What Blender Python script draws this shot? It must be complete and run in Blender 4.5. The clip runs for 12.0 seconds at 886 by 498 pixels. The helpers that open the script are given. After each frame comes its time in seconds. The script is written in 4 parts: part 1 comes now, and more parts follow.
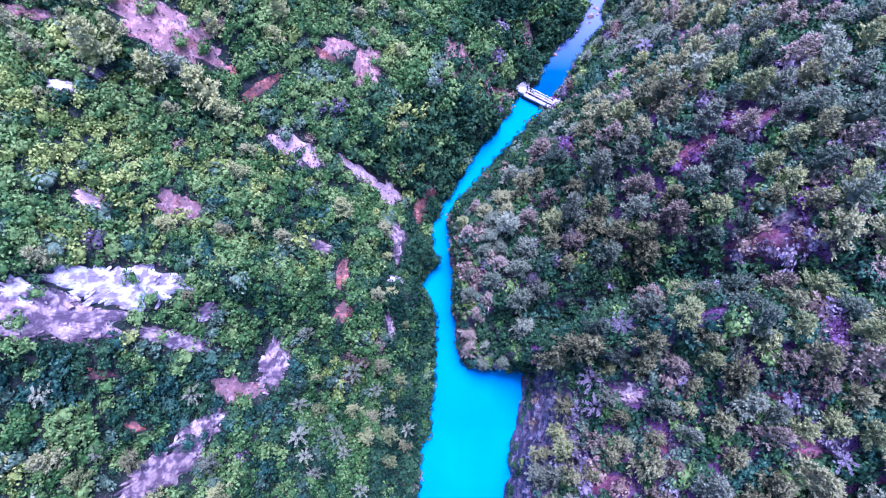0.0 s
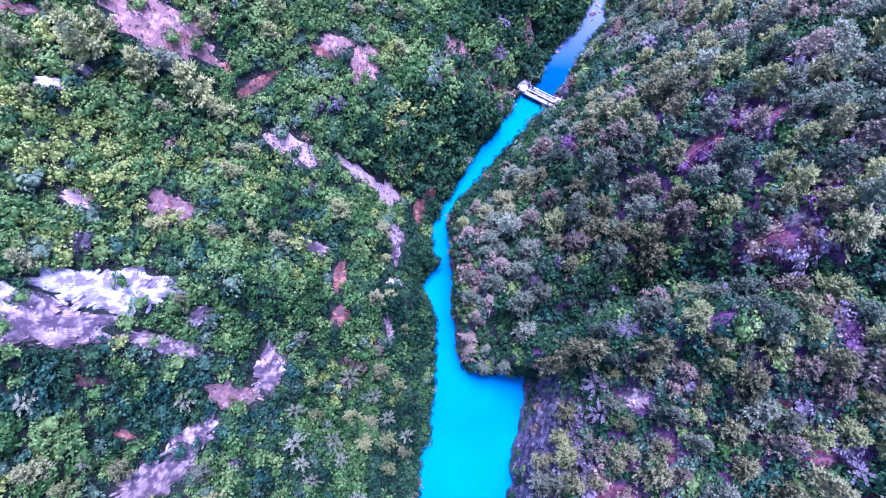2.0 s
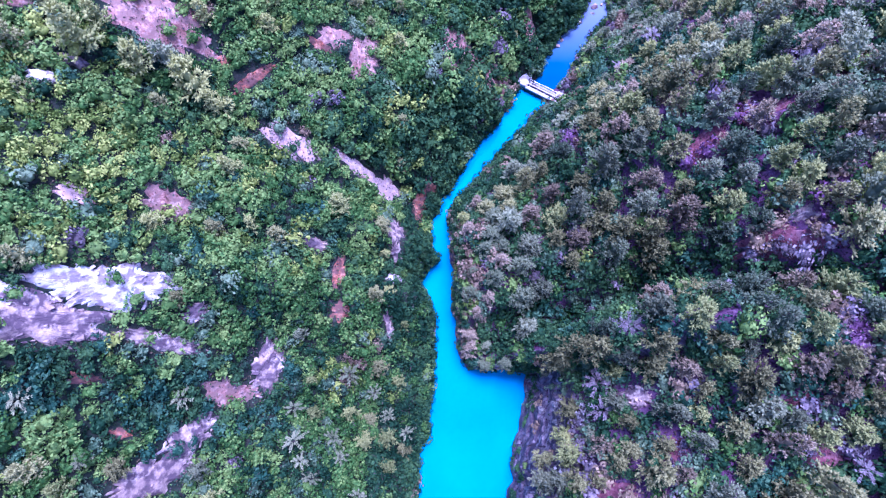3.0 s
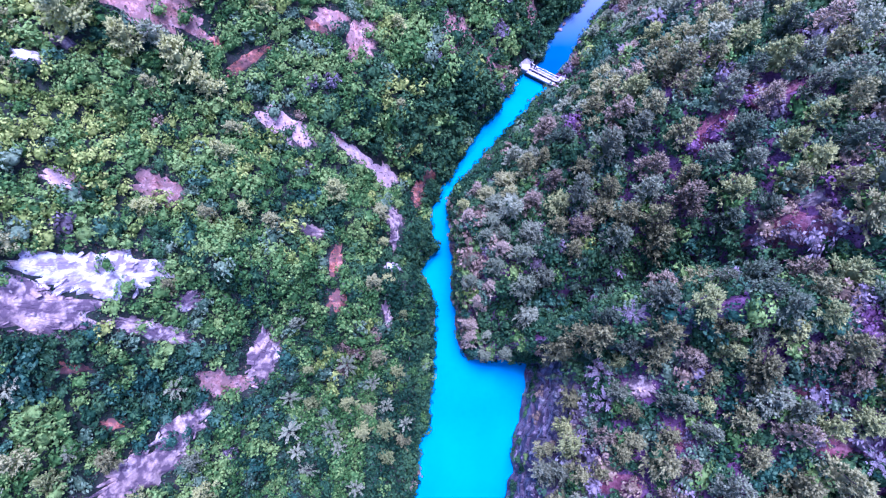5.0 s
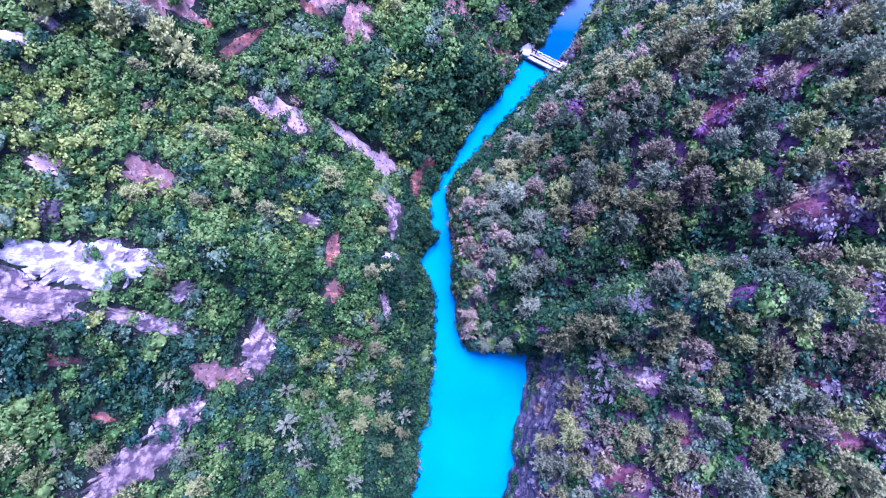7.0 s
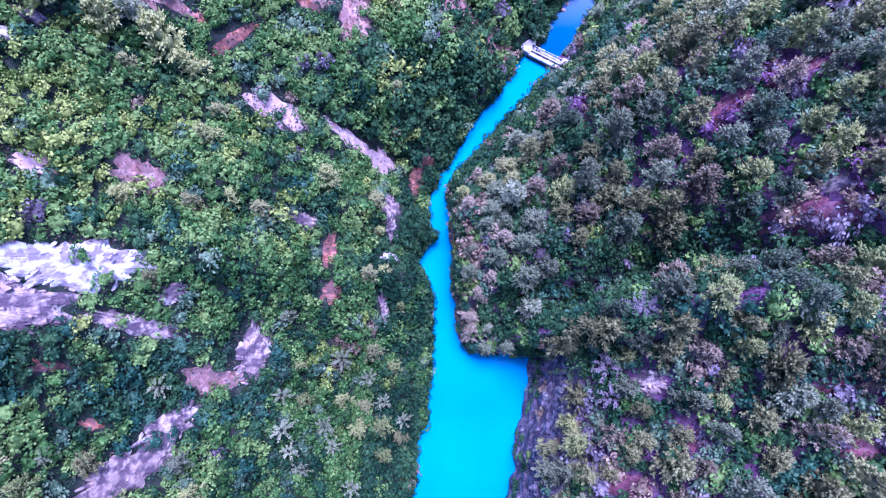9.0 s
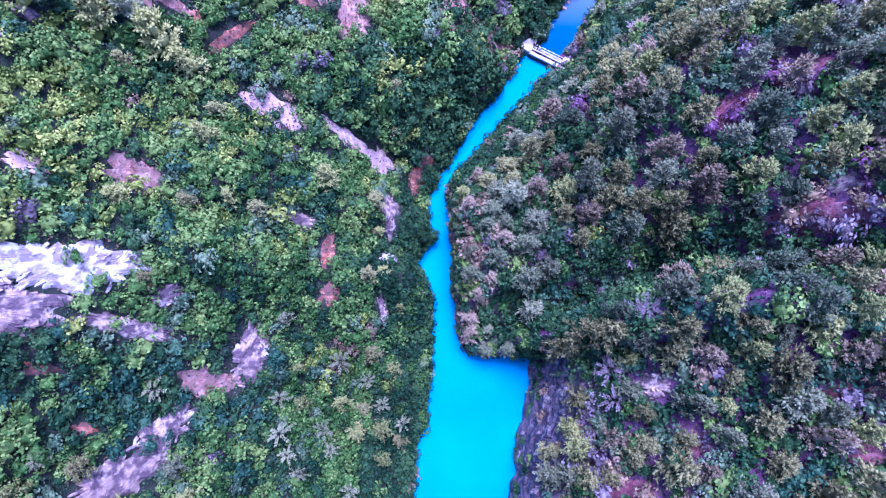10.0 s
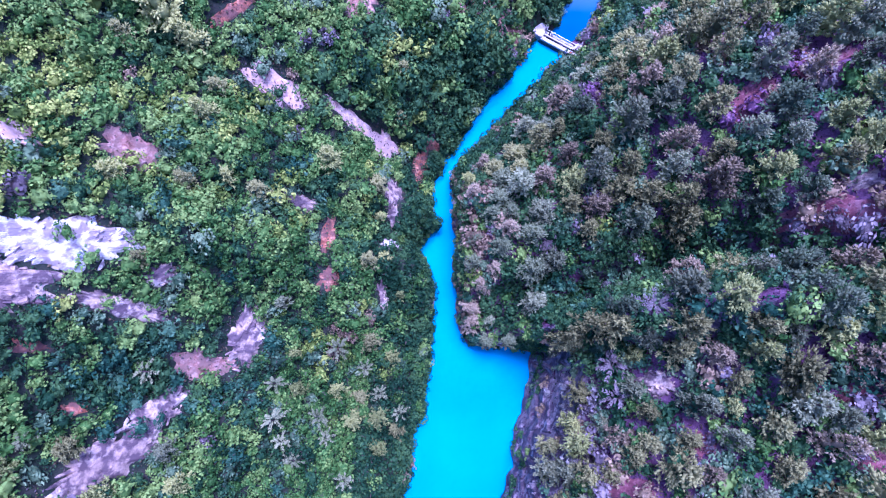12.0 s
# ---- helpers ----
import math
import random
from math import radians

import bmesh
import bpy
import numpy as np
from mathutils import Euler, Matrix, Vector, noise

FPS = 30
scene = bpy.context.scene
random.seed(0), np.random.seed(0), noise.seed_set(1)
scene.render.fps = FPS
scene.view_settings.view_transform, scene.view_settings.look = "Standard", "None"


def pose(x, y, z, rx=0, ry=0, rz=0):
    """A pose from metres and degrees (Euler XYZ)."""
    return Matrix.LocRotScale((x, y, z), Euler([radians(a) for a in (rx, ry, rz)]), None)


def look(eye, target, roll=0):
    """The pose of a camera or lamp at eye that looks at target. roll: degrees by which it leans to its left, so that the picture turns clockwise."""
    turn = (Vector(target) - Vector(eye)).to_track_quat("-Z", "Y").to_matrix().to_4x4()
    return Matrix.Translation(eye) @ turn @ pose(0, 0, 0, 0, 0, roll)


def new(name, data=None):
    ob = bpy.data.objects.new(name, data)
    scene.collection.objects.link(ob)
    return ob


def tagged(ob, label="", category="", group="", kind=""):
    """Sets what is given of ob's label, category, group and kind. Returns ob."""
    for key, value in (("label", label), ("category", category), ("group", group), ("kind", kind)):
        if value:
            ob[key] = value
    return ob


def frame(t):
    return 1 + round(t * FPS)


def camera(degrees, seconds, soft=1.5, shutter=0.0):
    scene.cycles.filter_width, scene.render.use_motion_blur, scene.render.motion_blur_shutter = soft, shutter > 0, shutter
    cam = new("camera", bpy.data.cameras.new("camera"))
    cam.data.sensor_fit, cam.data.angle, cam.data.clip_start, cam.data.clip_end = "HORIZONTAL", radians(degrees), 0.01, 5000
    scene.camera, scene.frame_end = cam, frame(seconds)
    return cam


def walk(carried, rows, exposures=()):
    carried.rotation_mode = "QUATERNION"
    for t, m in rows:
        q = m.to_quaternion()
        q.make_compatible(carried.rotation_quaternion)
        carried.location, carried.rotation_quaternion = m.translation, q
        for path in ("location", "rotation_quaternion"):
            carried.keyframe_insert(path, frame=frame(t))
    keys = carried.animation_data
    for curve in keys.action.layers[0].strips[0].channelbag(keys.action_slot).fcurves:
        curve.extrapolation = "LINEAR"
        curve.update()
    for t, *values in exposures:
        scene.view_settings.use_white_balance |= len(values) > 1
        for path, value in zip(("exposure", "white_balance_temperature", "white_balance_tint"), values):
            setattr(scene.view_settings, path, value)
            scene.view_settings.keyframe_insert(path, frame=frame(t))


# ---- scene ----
cam = camera(75.9, 12.0, soft=1.25)
PATH = [
    (0, (-0.00, 0.00, 166.86), (-0.00, 30.06, 71.49), -0.31),
    (0.5, (-0.03, 0.37, 166.05), (-0.01, 30.42, 70.67), -0.27),
    (1, (-0.05, 0.73, 165.23), (-0.01, 30.80, 69.86), -0.25),
    (1.5, (-0.08, 1.08, 164.41), (-0.03, 31.16, 69.04), -0.25),
    (2, (-0.10, 1.36, 163.61), (-0.02, 31.48, 68.25), -0.20),
    (2.5, (-0.12, 1.58, 162.84), (-0.04, 31.45, 67.40), -0.20),
    (3, (-0.14, 1.75, 162.08), (-0.05, 31.22, 66.52), -0.21),
    (5, (-0.05, 1.92, 158.95), (0.06, 29.82, 62.92), -0.15),
    (5.5, (-0.04, 1.98, 158.16), (0.07, 29.39, 61.99), -0.16),
    (6, (-0.04, 2.05, 157.39), (0.08, 29.01, 61.09), -0.16),
    (6.5, (-0.03, 2.14, 156.61), (0.10, 28.68, 60.19), -0.15),
    (7, (-0.03, 2.24, 155.82), (0.14, 28.69, 59.38), -0.10),
    (9, (-0.04, 3.34, 152.71), (0.24, 29.70, 56.24), 0.08),
    (9.5, (-0.04, 3.63, 151.91), (0.26, 30.14, 55.48), 0.15),
    (10, (-0.05, 3.90, 151.11), (0.27, 30.31, 54.67), 0.18),
    (10.5, (-0.06, 4.10, 150.34), (0.27, 30.21, 53.81), 0.21),
    (11, (-0.08, 4.26, 149.57), (0.20, 29.91, 52.92), 0.22),
    (11.5, (-0.10, 4.39, 148.81), (0.06, 29.50, 52.02), 0.46),
    (12, (-0.11, 4.51, 148.04), (-0.23, 28.96, 51.08), 1.00),
]
walk(cam, [(t, look(eye, target, roll)) for t, eye, target, roll in PATH], exposures=[(0, 1.2, 4450, 59), (12, 1.2, 4450, 59)])

# ---------------------------------------------------------------- light
world = bpy.data.worlds.new("overcast_sky")
world.use_nodes = True
scene.world = world
wn, wl = world.node_tree.nodes, world.node_tree.links
sky = wn.new("ShaderNodeTexSky")
sky.sky_type, sky.sun_disc = "NISHITA", False
sky.sun_elevation, sky.sun_rotation = radians(74), radians(22)
wn["Background"].inputs["Strength"].default_value = 0.12
wl.new(sky.outputs["Color"], wn["Background"].inputs["Color"])
sun = new("sun", bpy.data.lights.new("sun", "SUN"))
sun.data.energy, sun.data.angle, sun.data.color = 3.2, radians(28), (1.0, 0.95, 0.90)
sun.matrix_world = look((10, 25, 95), (0, 0, 0))

# ---------------------------------------------------------------- small tools
def lattice(ix, iy, seed):
    h = (ix * 374761393 + iy * 668265263 + seed * 974711) & 0x7FFFFFFF
    h = ((h ^ (h >> 13)) * 1274126177) & 0x7FFFFFFF
    return ((h ^ (h >> 16)) & 0xFFFF) / 65535.0


def vnoise(x, y, size, seed=0):
    """Smooth value noise, 0 to 1, with cells of the given size in metres."""
    u, v = np.asarray(x, float) / size, np.asarray(y, float) / size
    iu, iv = np.floor(u).astype(np.int64), np.floor(v).astype(np.int64)
    fu, fv = u - iu, v - iv
    fu, fv = fu * fu * (3 - 2 * fu), fv * fv * (3 - 2 * fv)
    a, b = lattice(iu, iv, seed), lattice(iu + 1, iv, seed)
    c, d = lattice(iu, iv + 1, seed), lattice(iu + 1, iv + 1, seed)
    return (a * (1 - fu) + b * fu) * (1 - fv) + (c * (1 - fu) + d * fu) * fv


def mesh_from(name, verts, faces, mats=(), mat_index=None, smooth=False):
    """A mesh from numpy arrays; faces is an (n, 3) or (n, 4) array."""
    faces = np.asarray(faces, np.int32)
    me = bpy.data.meshes.new(name)
    k = faces.shape[1]
    me.vertices.add(len(verts))
    me.vertices.foreach_set("co", np.asarray(verts, np.float32).ravel())
    me.loops.add(faces.size)
    me.loops.foreach_set("vertex_index", faces.ravel())
    me.polygons.add(len(faces))
    me.polygons.foreach_set("loop_start", np.arange(0, faces.size, k, dtype=np.int32))
    me.polygons.foreach_set("loop_total", np.full(len(faces), k, np.int32))
    me.polygons.foreach_set("use_smooth", np.full(len(faces), smooth))
    for m in mats:
        me.materials.append(m)
    if mat_index is not None:
        me.polygons.foreach_set("material_index", np.asarray(mat_index, np.int32))
    me.update(calc_edges=True)
    return me


def part(name, bm, material, parent, label=""):
    """Links a bmesh as one mesh object under a thing or a part."""
    me = bpy.data.meshes.new(name)
    bm.to_mesh(me)
    bm.free()
    if material:
        me.materials.append(material)
    ob = new(name, me)
    ob.parent = parent
    return tagged(ob, label)


def box_bm(sx, sy, sz, m=None, bevel=0.0):
    bm = bmesh.new()
    bmesh.ops.create_cube(bm, size=1.0, matrix=(m or Matrix()) @ Matrix.Diagonal((sx, sy, sz, 1)))
    if bevel:
        bmesh.ops.bevel(bm, geom=bm.edges[:], offset=bevel, segments=2, affect="EDGES")
    return bm


# ---------------------------------------------------------------- materials
def material(name, rough=0.8, spec=0.3):
    m = bpy.data.materials.new(name)
    m.use_nodes = True
    b = m.node_tree.nodes["Principled BSDF"]
    b.inputs["Roughness"].default_value = rough
    b.inputs["Specular IOR Level"].default_value = spec
    return m, m.node_tree.nodes, m.node_tree.links, b


def ramp(nodes, stops):
    r = nodes.new("ShaderNodeValToRGB")
    e = r.color_ramp.elements
    while len(e) < len(stops):
        e.new(0.5)
    for k, (p, c) in zip(e, stops):
        k.position, k.color = p, (*c, 1)
    return r


def tex_noise(nodes, links, coord, scale, detail=6, rough=0.6):
    n = nodes.new("ShaderNodeTexNoise")
    n.inputs["Scale"].default_value, n.inputs["Detail"].default_value, n.inputs["Roughness"].default_value = scale, detail, rough
    links.new(coord, n.inputs["Vector"])
    return n


def mix_col(nodes, links, fac, a, b, blend="MIX"):
    m = nodes.new("ShaderNodeMix")
    m.data_type, m.blend_type = "RGBA", blend
    for s, v in ((m.inputs[0], fac), (m.inputs[6], a), (m.inputs[7], b)):
        if isinstance(v, (int, float)):
            s.default_value = v
        elif isinstance(v, tuple):
            s.default_value = (*v, 1)
        else:
            links.new(v, s)
    return m.outputs[2]


def earth(name, stops, scale=0.25, fine=3.0, bump=0.5, rough=0.95, seam=None):
    """Soil or rock: two scales of colour, and relief."""
    m, n, l, b = material(name, rough, 0.15)
    co = n.new("ShaderNodeNewGeometry").outputs["Position"]
    big = tex_noise(n, l, co, scale, 8, 0.65)
    small = tex_noise(n, l, co, fine, 6, 0.7)
    r = ramp(n, stops)
    add = n.new("ShaderNodeMath")
    add.operation = "MULTIPLY_ADD"
    l.new(small.outputs["Fac"], add.inputs[0])
    add.inputs[1].default_value = 0.5
    l.new(big.outputs["Fac"], add.inputs[2])
    sub = n.new("ShaderNodeMath")
    sub.operation = "SUBTRACT"
    l.new(add.outputs[0], sub.inputs[0])
    sub.inputs[1].default_value = 0.25
    l.new(sub.outputs[0], r.inputs["Fac"])
    col = r.outputs["Color"]
    if seam:
        mp = n.new("ShaderNodeMapping")
        mp.inputs["Scale"].default_value = (0.3, 1.1, 1.4)
        mp.inputs["Rotation"].default_value = (0.18, 0.1, 0.25)
        l.new(co, mp.inputs["Vector"])
        s = tex_noise(n, l, mp.outputs["Vector"], 0.5, 5, 0.6)
        sr = ramp(n, [(0.44, (0, 0, 0)), (0.58, (1, 1, 1))])
        l.new(s.outputs["Fac"], sr.inputs["Fac"])
        col = mix_col(n, l, sr.outputs["Color"], seam, col)
    l.new(col, b.inputs["Base Color"])
    bp = n.new("ShaderNodeBump")
    bp.inputs["Strength"].default_value, bp.inputs["Distance"].default_value = bump, 0.4
    l.new(add.outputs[0], bp.inputs["Height"])
    l.new(bp.outputs["Normal"], b.inputs["Normal"])
    return m


def foliage(name, dark, mid, light, spread=0.34):
    """Leaves: every clump and every plant a little different."""
    m, n, l, b = material(name, 0.68, 0.12)
    isl = n.new("ShaderNodeNewGeometry")
    obj = n.new("ShaderNodeObjectInfo")
    co = isl.outputs["Position"]
    patch = tex_noise(n, l, co, 0.09, 4, 0.6)
    tint = n.new("ShaderNodeAttribute")
    tint.attribute_name = "tint"

    def plus(value, weight, rest):
        a = n.new("ShaderNodeMath")
        a.operation = "MULTIPLY_ADD"
        l.new(value, a.inputs[0])
        a.inputs[1].default_value = weight
        l.new(rest, a.inputs[2])
        return a.outputs[0]

    s = plus(isl.outputs["Random Per Island"], spread, patch.outputs["Fac"])
    s = plus(tint.outputs["Fac"], 0.42, s)
    s = plus(obj.outputs["Random"], 0.30, s)
    # limb tips paler, core darker: light on the crown put into its colour
    tip_light = n.new("ShaderNodeAttribute")
    tip_light.attribute_name = "tip_light"
    s = plus(tip_light.outputs["Fac"], 0.30, s)
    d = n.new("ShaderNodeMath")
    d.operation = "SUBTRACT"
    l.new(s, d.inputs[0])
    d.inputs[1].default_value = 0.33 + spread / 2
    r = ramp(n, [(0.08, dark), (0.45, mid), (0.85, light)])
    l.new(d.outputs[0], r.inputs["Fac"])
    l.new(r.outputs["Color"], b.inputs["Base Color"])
    return m


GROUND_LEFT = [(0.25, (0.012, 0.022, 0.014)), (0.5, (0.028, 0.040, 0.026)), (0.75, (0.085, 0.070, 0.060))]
GROUND_RIGHT = [(0.25, (0.04, 0.015, 0.034)), (0.5, (0.145, 0.068, 0.122)), (0.75, (0.33, 0.18, 0.27))]
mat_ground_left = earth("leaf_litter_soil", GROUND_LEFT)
mat_ground_right = earth("mauve_soil", GROUND_RIGHT)
mat_rock = earth("pale_limestone", [(0.25, (0.52, 0.43, 0.35)), (0.45, (0.88, 0.79, 0.66)), (0.60, (0.95, 0.91, 0.82))], 0.16, 1.3, 0.7, 0.9, (0.36, 0.29, 0.26))
mat_greyrock = earth("lavender_limestone", [(0.25, (0.20, 0.14, 0.115)), (0.48, (0.50, 0.36, 0.275)), (0.68, (0.83, 0.68, 0.54))], 0.16, 1.3, 0.7, 0.9, (0.15, 0.105, 0.11))
mat_cliff = earth("cliff_rock", [(0.25, (0.10, 0.08, 0.085)), (0.5, (0.26, 0.205, 0.215)), (0.75, (0.50, 0.43, 0.43))], 0.25, 1.6, 1.0, 0.9, (0.09, 0.07, 0.09))
mat_pink = earth("pink_scree", [(0.36, (0.17, 0.08, 0.058)), (0.49, (0.46, 0.225, 0.165)), (0.66, (0.80, 0.55, 0.44))], 0.4, 2.5, 0.7, 0.95, (0.32, 0.19, 0.145))
mat_pale = earth("pale_pink_scree", [(0.34, (0.32, 0.17, 0.13)), (0.5, (0.62, 0.40, 0.315)), (0.66, (0.93, 0.76, 0.63))], 0.22, 2.2, 0.7, 0.95, (0.5, 0.35, 0.30))
mat_red = earth("red_earth", [(0.36, (0.15, 0.05, 0.03)), (0.5, (0.42, 0.145, 0.08)), (0.65, (0.66, 0.35, 0.22))], 0.4, 2.5, 0.6, 0.95, (0.17, 0.085, 0.065))
mat_magenta = earth("violet_red_earth", [(0.25, (0.07, 0.03, 0.04)), (0.5, (0.25, 0.085, 0.10)), (0.75, (0.50, 0.26, 0.27))], 0.4, 2.5, 0.6, 0.95)

LEAF = {
    "yellow": foliage("yellow_green_leaves", (0.035, 0.075, 0.014), (0.16, 0.235, 0.036), (0.40, 0.45, 0.09)),
    "green": foliage("green_leaves", (0.014, 0.052, 0.012), (0.066, 0.160, 0.031), (0.23, 0.34, 0.075)),
    # own deep green, darkened further to paint shade at the bank and ravine
    "deep": foliage("deep_green_shaded_leaves", (0.005, 0.022, 0.009), (0.017, 0.060, 0.024), (0.07, 0.15, 0.046)),
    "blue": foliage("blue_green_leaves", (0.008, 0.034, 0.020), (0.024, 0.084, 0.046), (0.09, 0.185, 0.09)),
    "grey": foliage("grey_green_leaves", (0.018, 0.045, 0.024), (0.07, 0.135, 0.065), (0.21, 0.29, 0.14)),
    "tan": foliage("dry_tan_leaves", (0.055, 0.042, 0.024), (0.19, 0.135, 0.08), (0.38, 0.28, 0.165)),
    "lilac": foliage("dusty_lilac_twigs", (0.09, 0.078, 0.075), (0.22, 0.20, 0.185), (0.42, 0.39, 0.355)),
    "litter": foliage("violet_twigs_and_litter", (0.036, 0.016, 0.033), (0.125, 0.056, 0.11), (0.28, 0.145, 0.235)),
    "mauve": foliage("mauve_twigs", (0.045, 0.036, 0.038), (0.135, 0.108, 0.115), (0.30, 0.25, 0.255)),
}
NEEDLE = {
    "olive": foliage("olive_needles", (0.034, 0.042, 0.016), (0.178, 0.175, 0.064), (0.35, 0.35, 0.125), 0.18),
    "sage": foliage("grey_sage_needles", (0.034, 0.048, 0.026), (0.145, 0.165, 0.085), (0.30, 0.335, 0.17), 0.18),
    "rust": foliage("rusty_needles", (0.050, 0.040, 0.024), (0.215, 0.172, 0.098), (0.39, 0.31, 0.185), 0.18),
    "lime": foliage("yellow_green_needles", (0.06, 0.08, 0.02), (0.22, 0.25, 0.075), (0.42, 0.43, 0.13), 0.18),
    "dark": foliage("dark_needles", (0.018, 0.03, 0.018), (0.075, 0.105, 0.055), (0.20, 0.235, 0.115), 0.18),
    "pale": foliage("pale_needles", (0.06, 0.075, 0.035), (0.185, 0.205, 0.10), (0.335, 0.35, 0.18), 0.18),
    "violet": foliage("bare_violet_twigs", (0.06, 0.05, 0.05), (0.15, 0.125, 0.125), (0.30, 0.26, 0.255), 0.18),
}
mat_bark = earth("grey_brown_bark", [(0.3, (0.05, 0.035, 0.03)), (0.5, (0.11, 0.08, 0.07)), (0.7, (0.2, 0.16, 0.14))], 2.0, 12.0, 0.6)
mat_concrete = earth("pale_concrete", [(0.25, (0.30, 0.26, 0.27)), (0.5, (0.52, 0.47, 0.47)), (0.75, (0.74, 0.70, 0.70))], 0.5, 4.0, 0.3, 0.85)
mat_dark = earth("dark_concrete", [(0.25, (0.03, 0.03, 0.035)), (0.5, (0.07, 0.065, 0.07)), (0.75, (0.12, 0.11, 0.12))], 0.8, 4.0, 0.3, 0.6)
mat_redpaint = earth("faded_red_paint", [(0.25, (0.30, 0.05, 0.05)), (0.5, (0.48, 0.10, 0.09)), (0.75, (0.58, 0.2, 0.17))], 1.0, 5.0, 0.2, 0.6)
mat_steel, _n, _l, _b = material("galvanised_steel", 0.45, 0.5)
_b.inputs["Base Color"].default_value, _b.inputs["Metallic"].default_value = (0.6, 0.6, 0.62, 1), 0.8


def water(name, deep, light, shoal=None):
    """Milky water; shoal: a paler colour that takes over between two y, where the river runs shallow."""
    m, n, l, s = material(name, 0.12, 0.012)
    co = n.new("ShaderNodeNewGeometry").outputs["Position"]
    r = ramp(n, [(0.3, deep), (0.7, light)])
    l.new(tex_noise(n, l, co, 0.045, 3, 0.5).outputs["Fac"], r.inputs["Fac"])
    col = r.outputs["Color"]
    if shoal:
        sep = n.new("ShaderNodeSeparateXYZ")
        l.new(co, sep.inputs[0])
        mr = n.new("ShaderNodeMapRange")
        mr.inputs["From Min"].default_value, mr.inputs["From Max"].default_value = shoal[1], shoal[2]
        l.new(sep.outputs["Y"], mr.inputs["Value"])
        col = mix_col(n, l, mr.outputs["Result"], col, shoal[0])
    l.new(col, s.inputs["Base Color"])
    bp = n.new("ShaderNodeBump")
    bp.inputs["Strength"].default_value, bp.inputs["Distance"].default_value = 0.12, 0.1
    l.new(tex_noise(n, l, co, 1.4, 4, 0.6).outputs["Fac"], bp.inputs["Height"])
    l.new(bp.outputs["Normal"], s.inputs["Normal"])
    return m


mat_water = water("milky_turquoise_water", (0.0, 0.24, 0.44), (0.0, 0.30, 0.50))
# deep water's own blue, with the shadow on it put into the colour
mat_water_upper = water("deep_blue_water", (0.008, 0.078, 0.175), (0.022, 0.125, 0.245), ((0.19, 0.235, 0.36), 116, 138))

# ---------------------------------------------------------------- the gorge
# Banks of the river: y, left x, right x.
BANKS = np.array([
    (-60, -18, 4), (-19, -8.3, 15.5), (-7, -6.0, 18.6), (2, -3.8, 20.6), (8, -2.9, 21.7), (14.2, -2.5, 23.3), (15.8, -2.5, 23.2),
    (16.6, -2.4, 6.0), (20.8, -2.5, 4.1), (31, -2.8, 3.2), (37.8, -5.0, 3.2), (41.3, -7.3, 2.7), (44, -5.6, 2.7), (46.2, -3.2, 2.5), (48, -0.9, 2.2), (50.2, -2.6, 2.1),
    (56, -3.3, 1.8), (60, -3.3, 1.5), (63.3, -1.5, 2.7), (71, 2.1, 7.0), (79, 7.1, 13.6), (87, 12.8, 21.0), (95, 19.3, 28.6),
    (104, 24.0, 35.8), (110, 31.0, 40.1), (117, 35.0, 43.9), (124, 38.4, 48.6), (133, 46.4, 55.4), (144, 52.0, 57.3), (200, 60, 64)])
STEPS = np.array([-2.5, 0, 3, 8, 16, 28, 45, 70, 115, 300, 1600])
# Heights of the slopes over the water, at 3, 8, 16, 28, 45 and 70 m from the bank, by y.
WEST = {-15: (6, 11, 16, 21, 37, 74), 5: (3, 8, 13, 20, 33, 66), 20: (5, 10, 20, 24, 44, 75), 35: (12, 18, 25, 31, 49, 75),
        50: (8, 15, 28, 37, 48, 71), 65: (4, 9, 22, 36, 46, 69), 90: (7, 15, 23, 31, 45, 66), 115: (3, 9, 18, 27, 38, 58)}
EAST = {-15: (9, 24, 41, 50, 55, 66), 4: (8, 22, 37, 52, 66, 72), 14: (7, 20, 34, 53, 68, 72), 20: (4, 7, 16, 38, 61, 70),
        27: (12, 13, 14, 24, 46, 66), 36: (17, 22, 24, 28, 42, 69), 50: (20, 23, 24, 30, 46, 65), 70: (3, 7, 15, 34, 54, 68),
        95: (2, 6, 19, 40, 56, 75), 120: (3, 8, 20, 37, 55, 78)}


def slope(table, d, y):
    ys = np.array(list(table))
    hs = np.array([(-2.2, -0.2, *row, row[-1] + 24, row[-1] + 70, row[-1] + 160) for row in table.values()])
    cols = np.array([np.interp(y, ys, hs[:, k]) for k in range(len(STEPS))])
    i = np.clip(np.searchsorted(STEPS, d, side="right") - 1, 0, len(STEPS) - 2)
    w = np.clip((d - STEPS[i]) / (STEPS[i + 1] - STEPS[i]), 0, 1)
    k = np.arange(len(d))
    return cols[i, k] * (1 - w) + cols[i + 1, k] * w


def banks_at(y):
    y = np.asarray(y, float)
    out = []
    for k in (1, 2):
        ragged = 1.5 * (vnoise(y, 0 * y, 4.2, 60 + k) - 0.5) + 0.9 * (vnoise(y, 0 * y, 2.1, 64 + k) - 0.5)
        out.append(np.interp(y, BANKS[:, 0], BANKS[:, k]) + ragged)
    return out


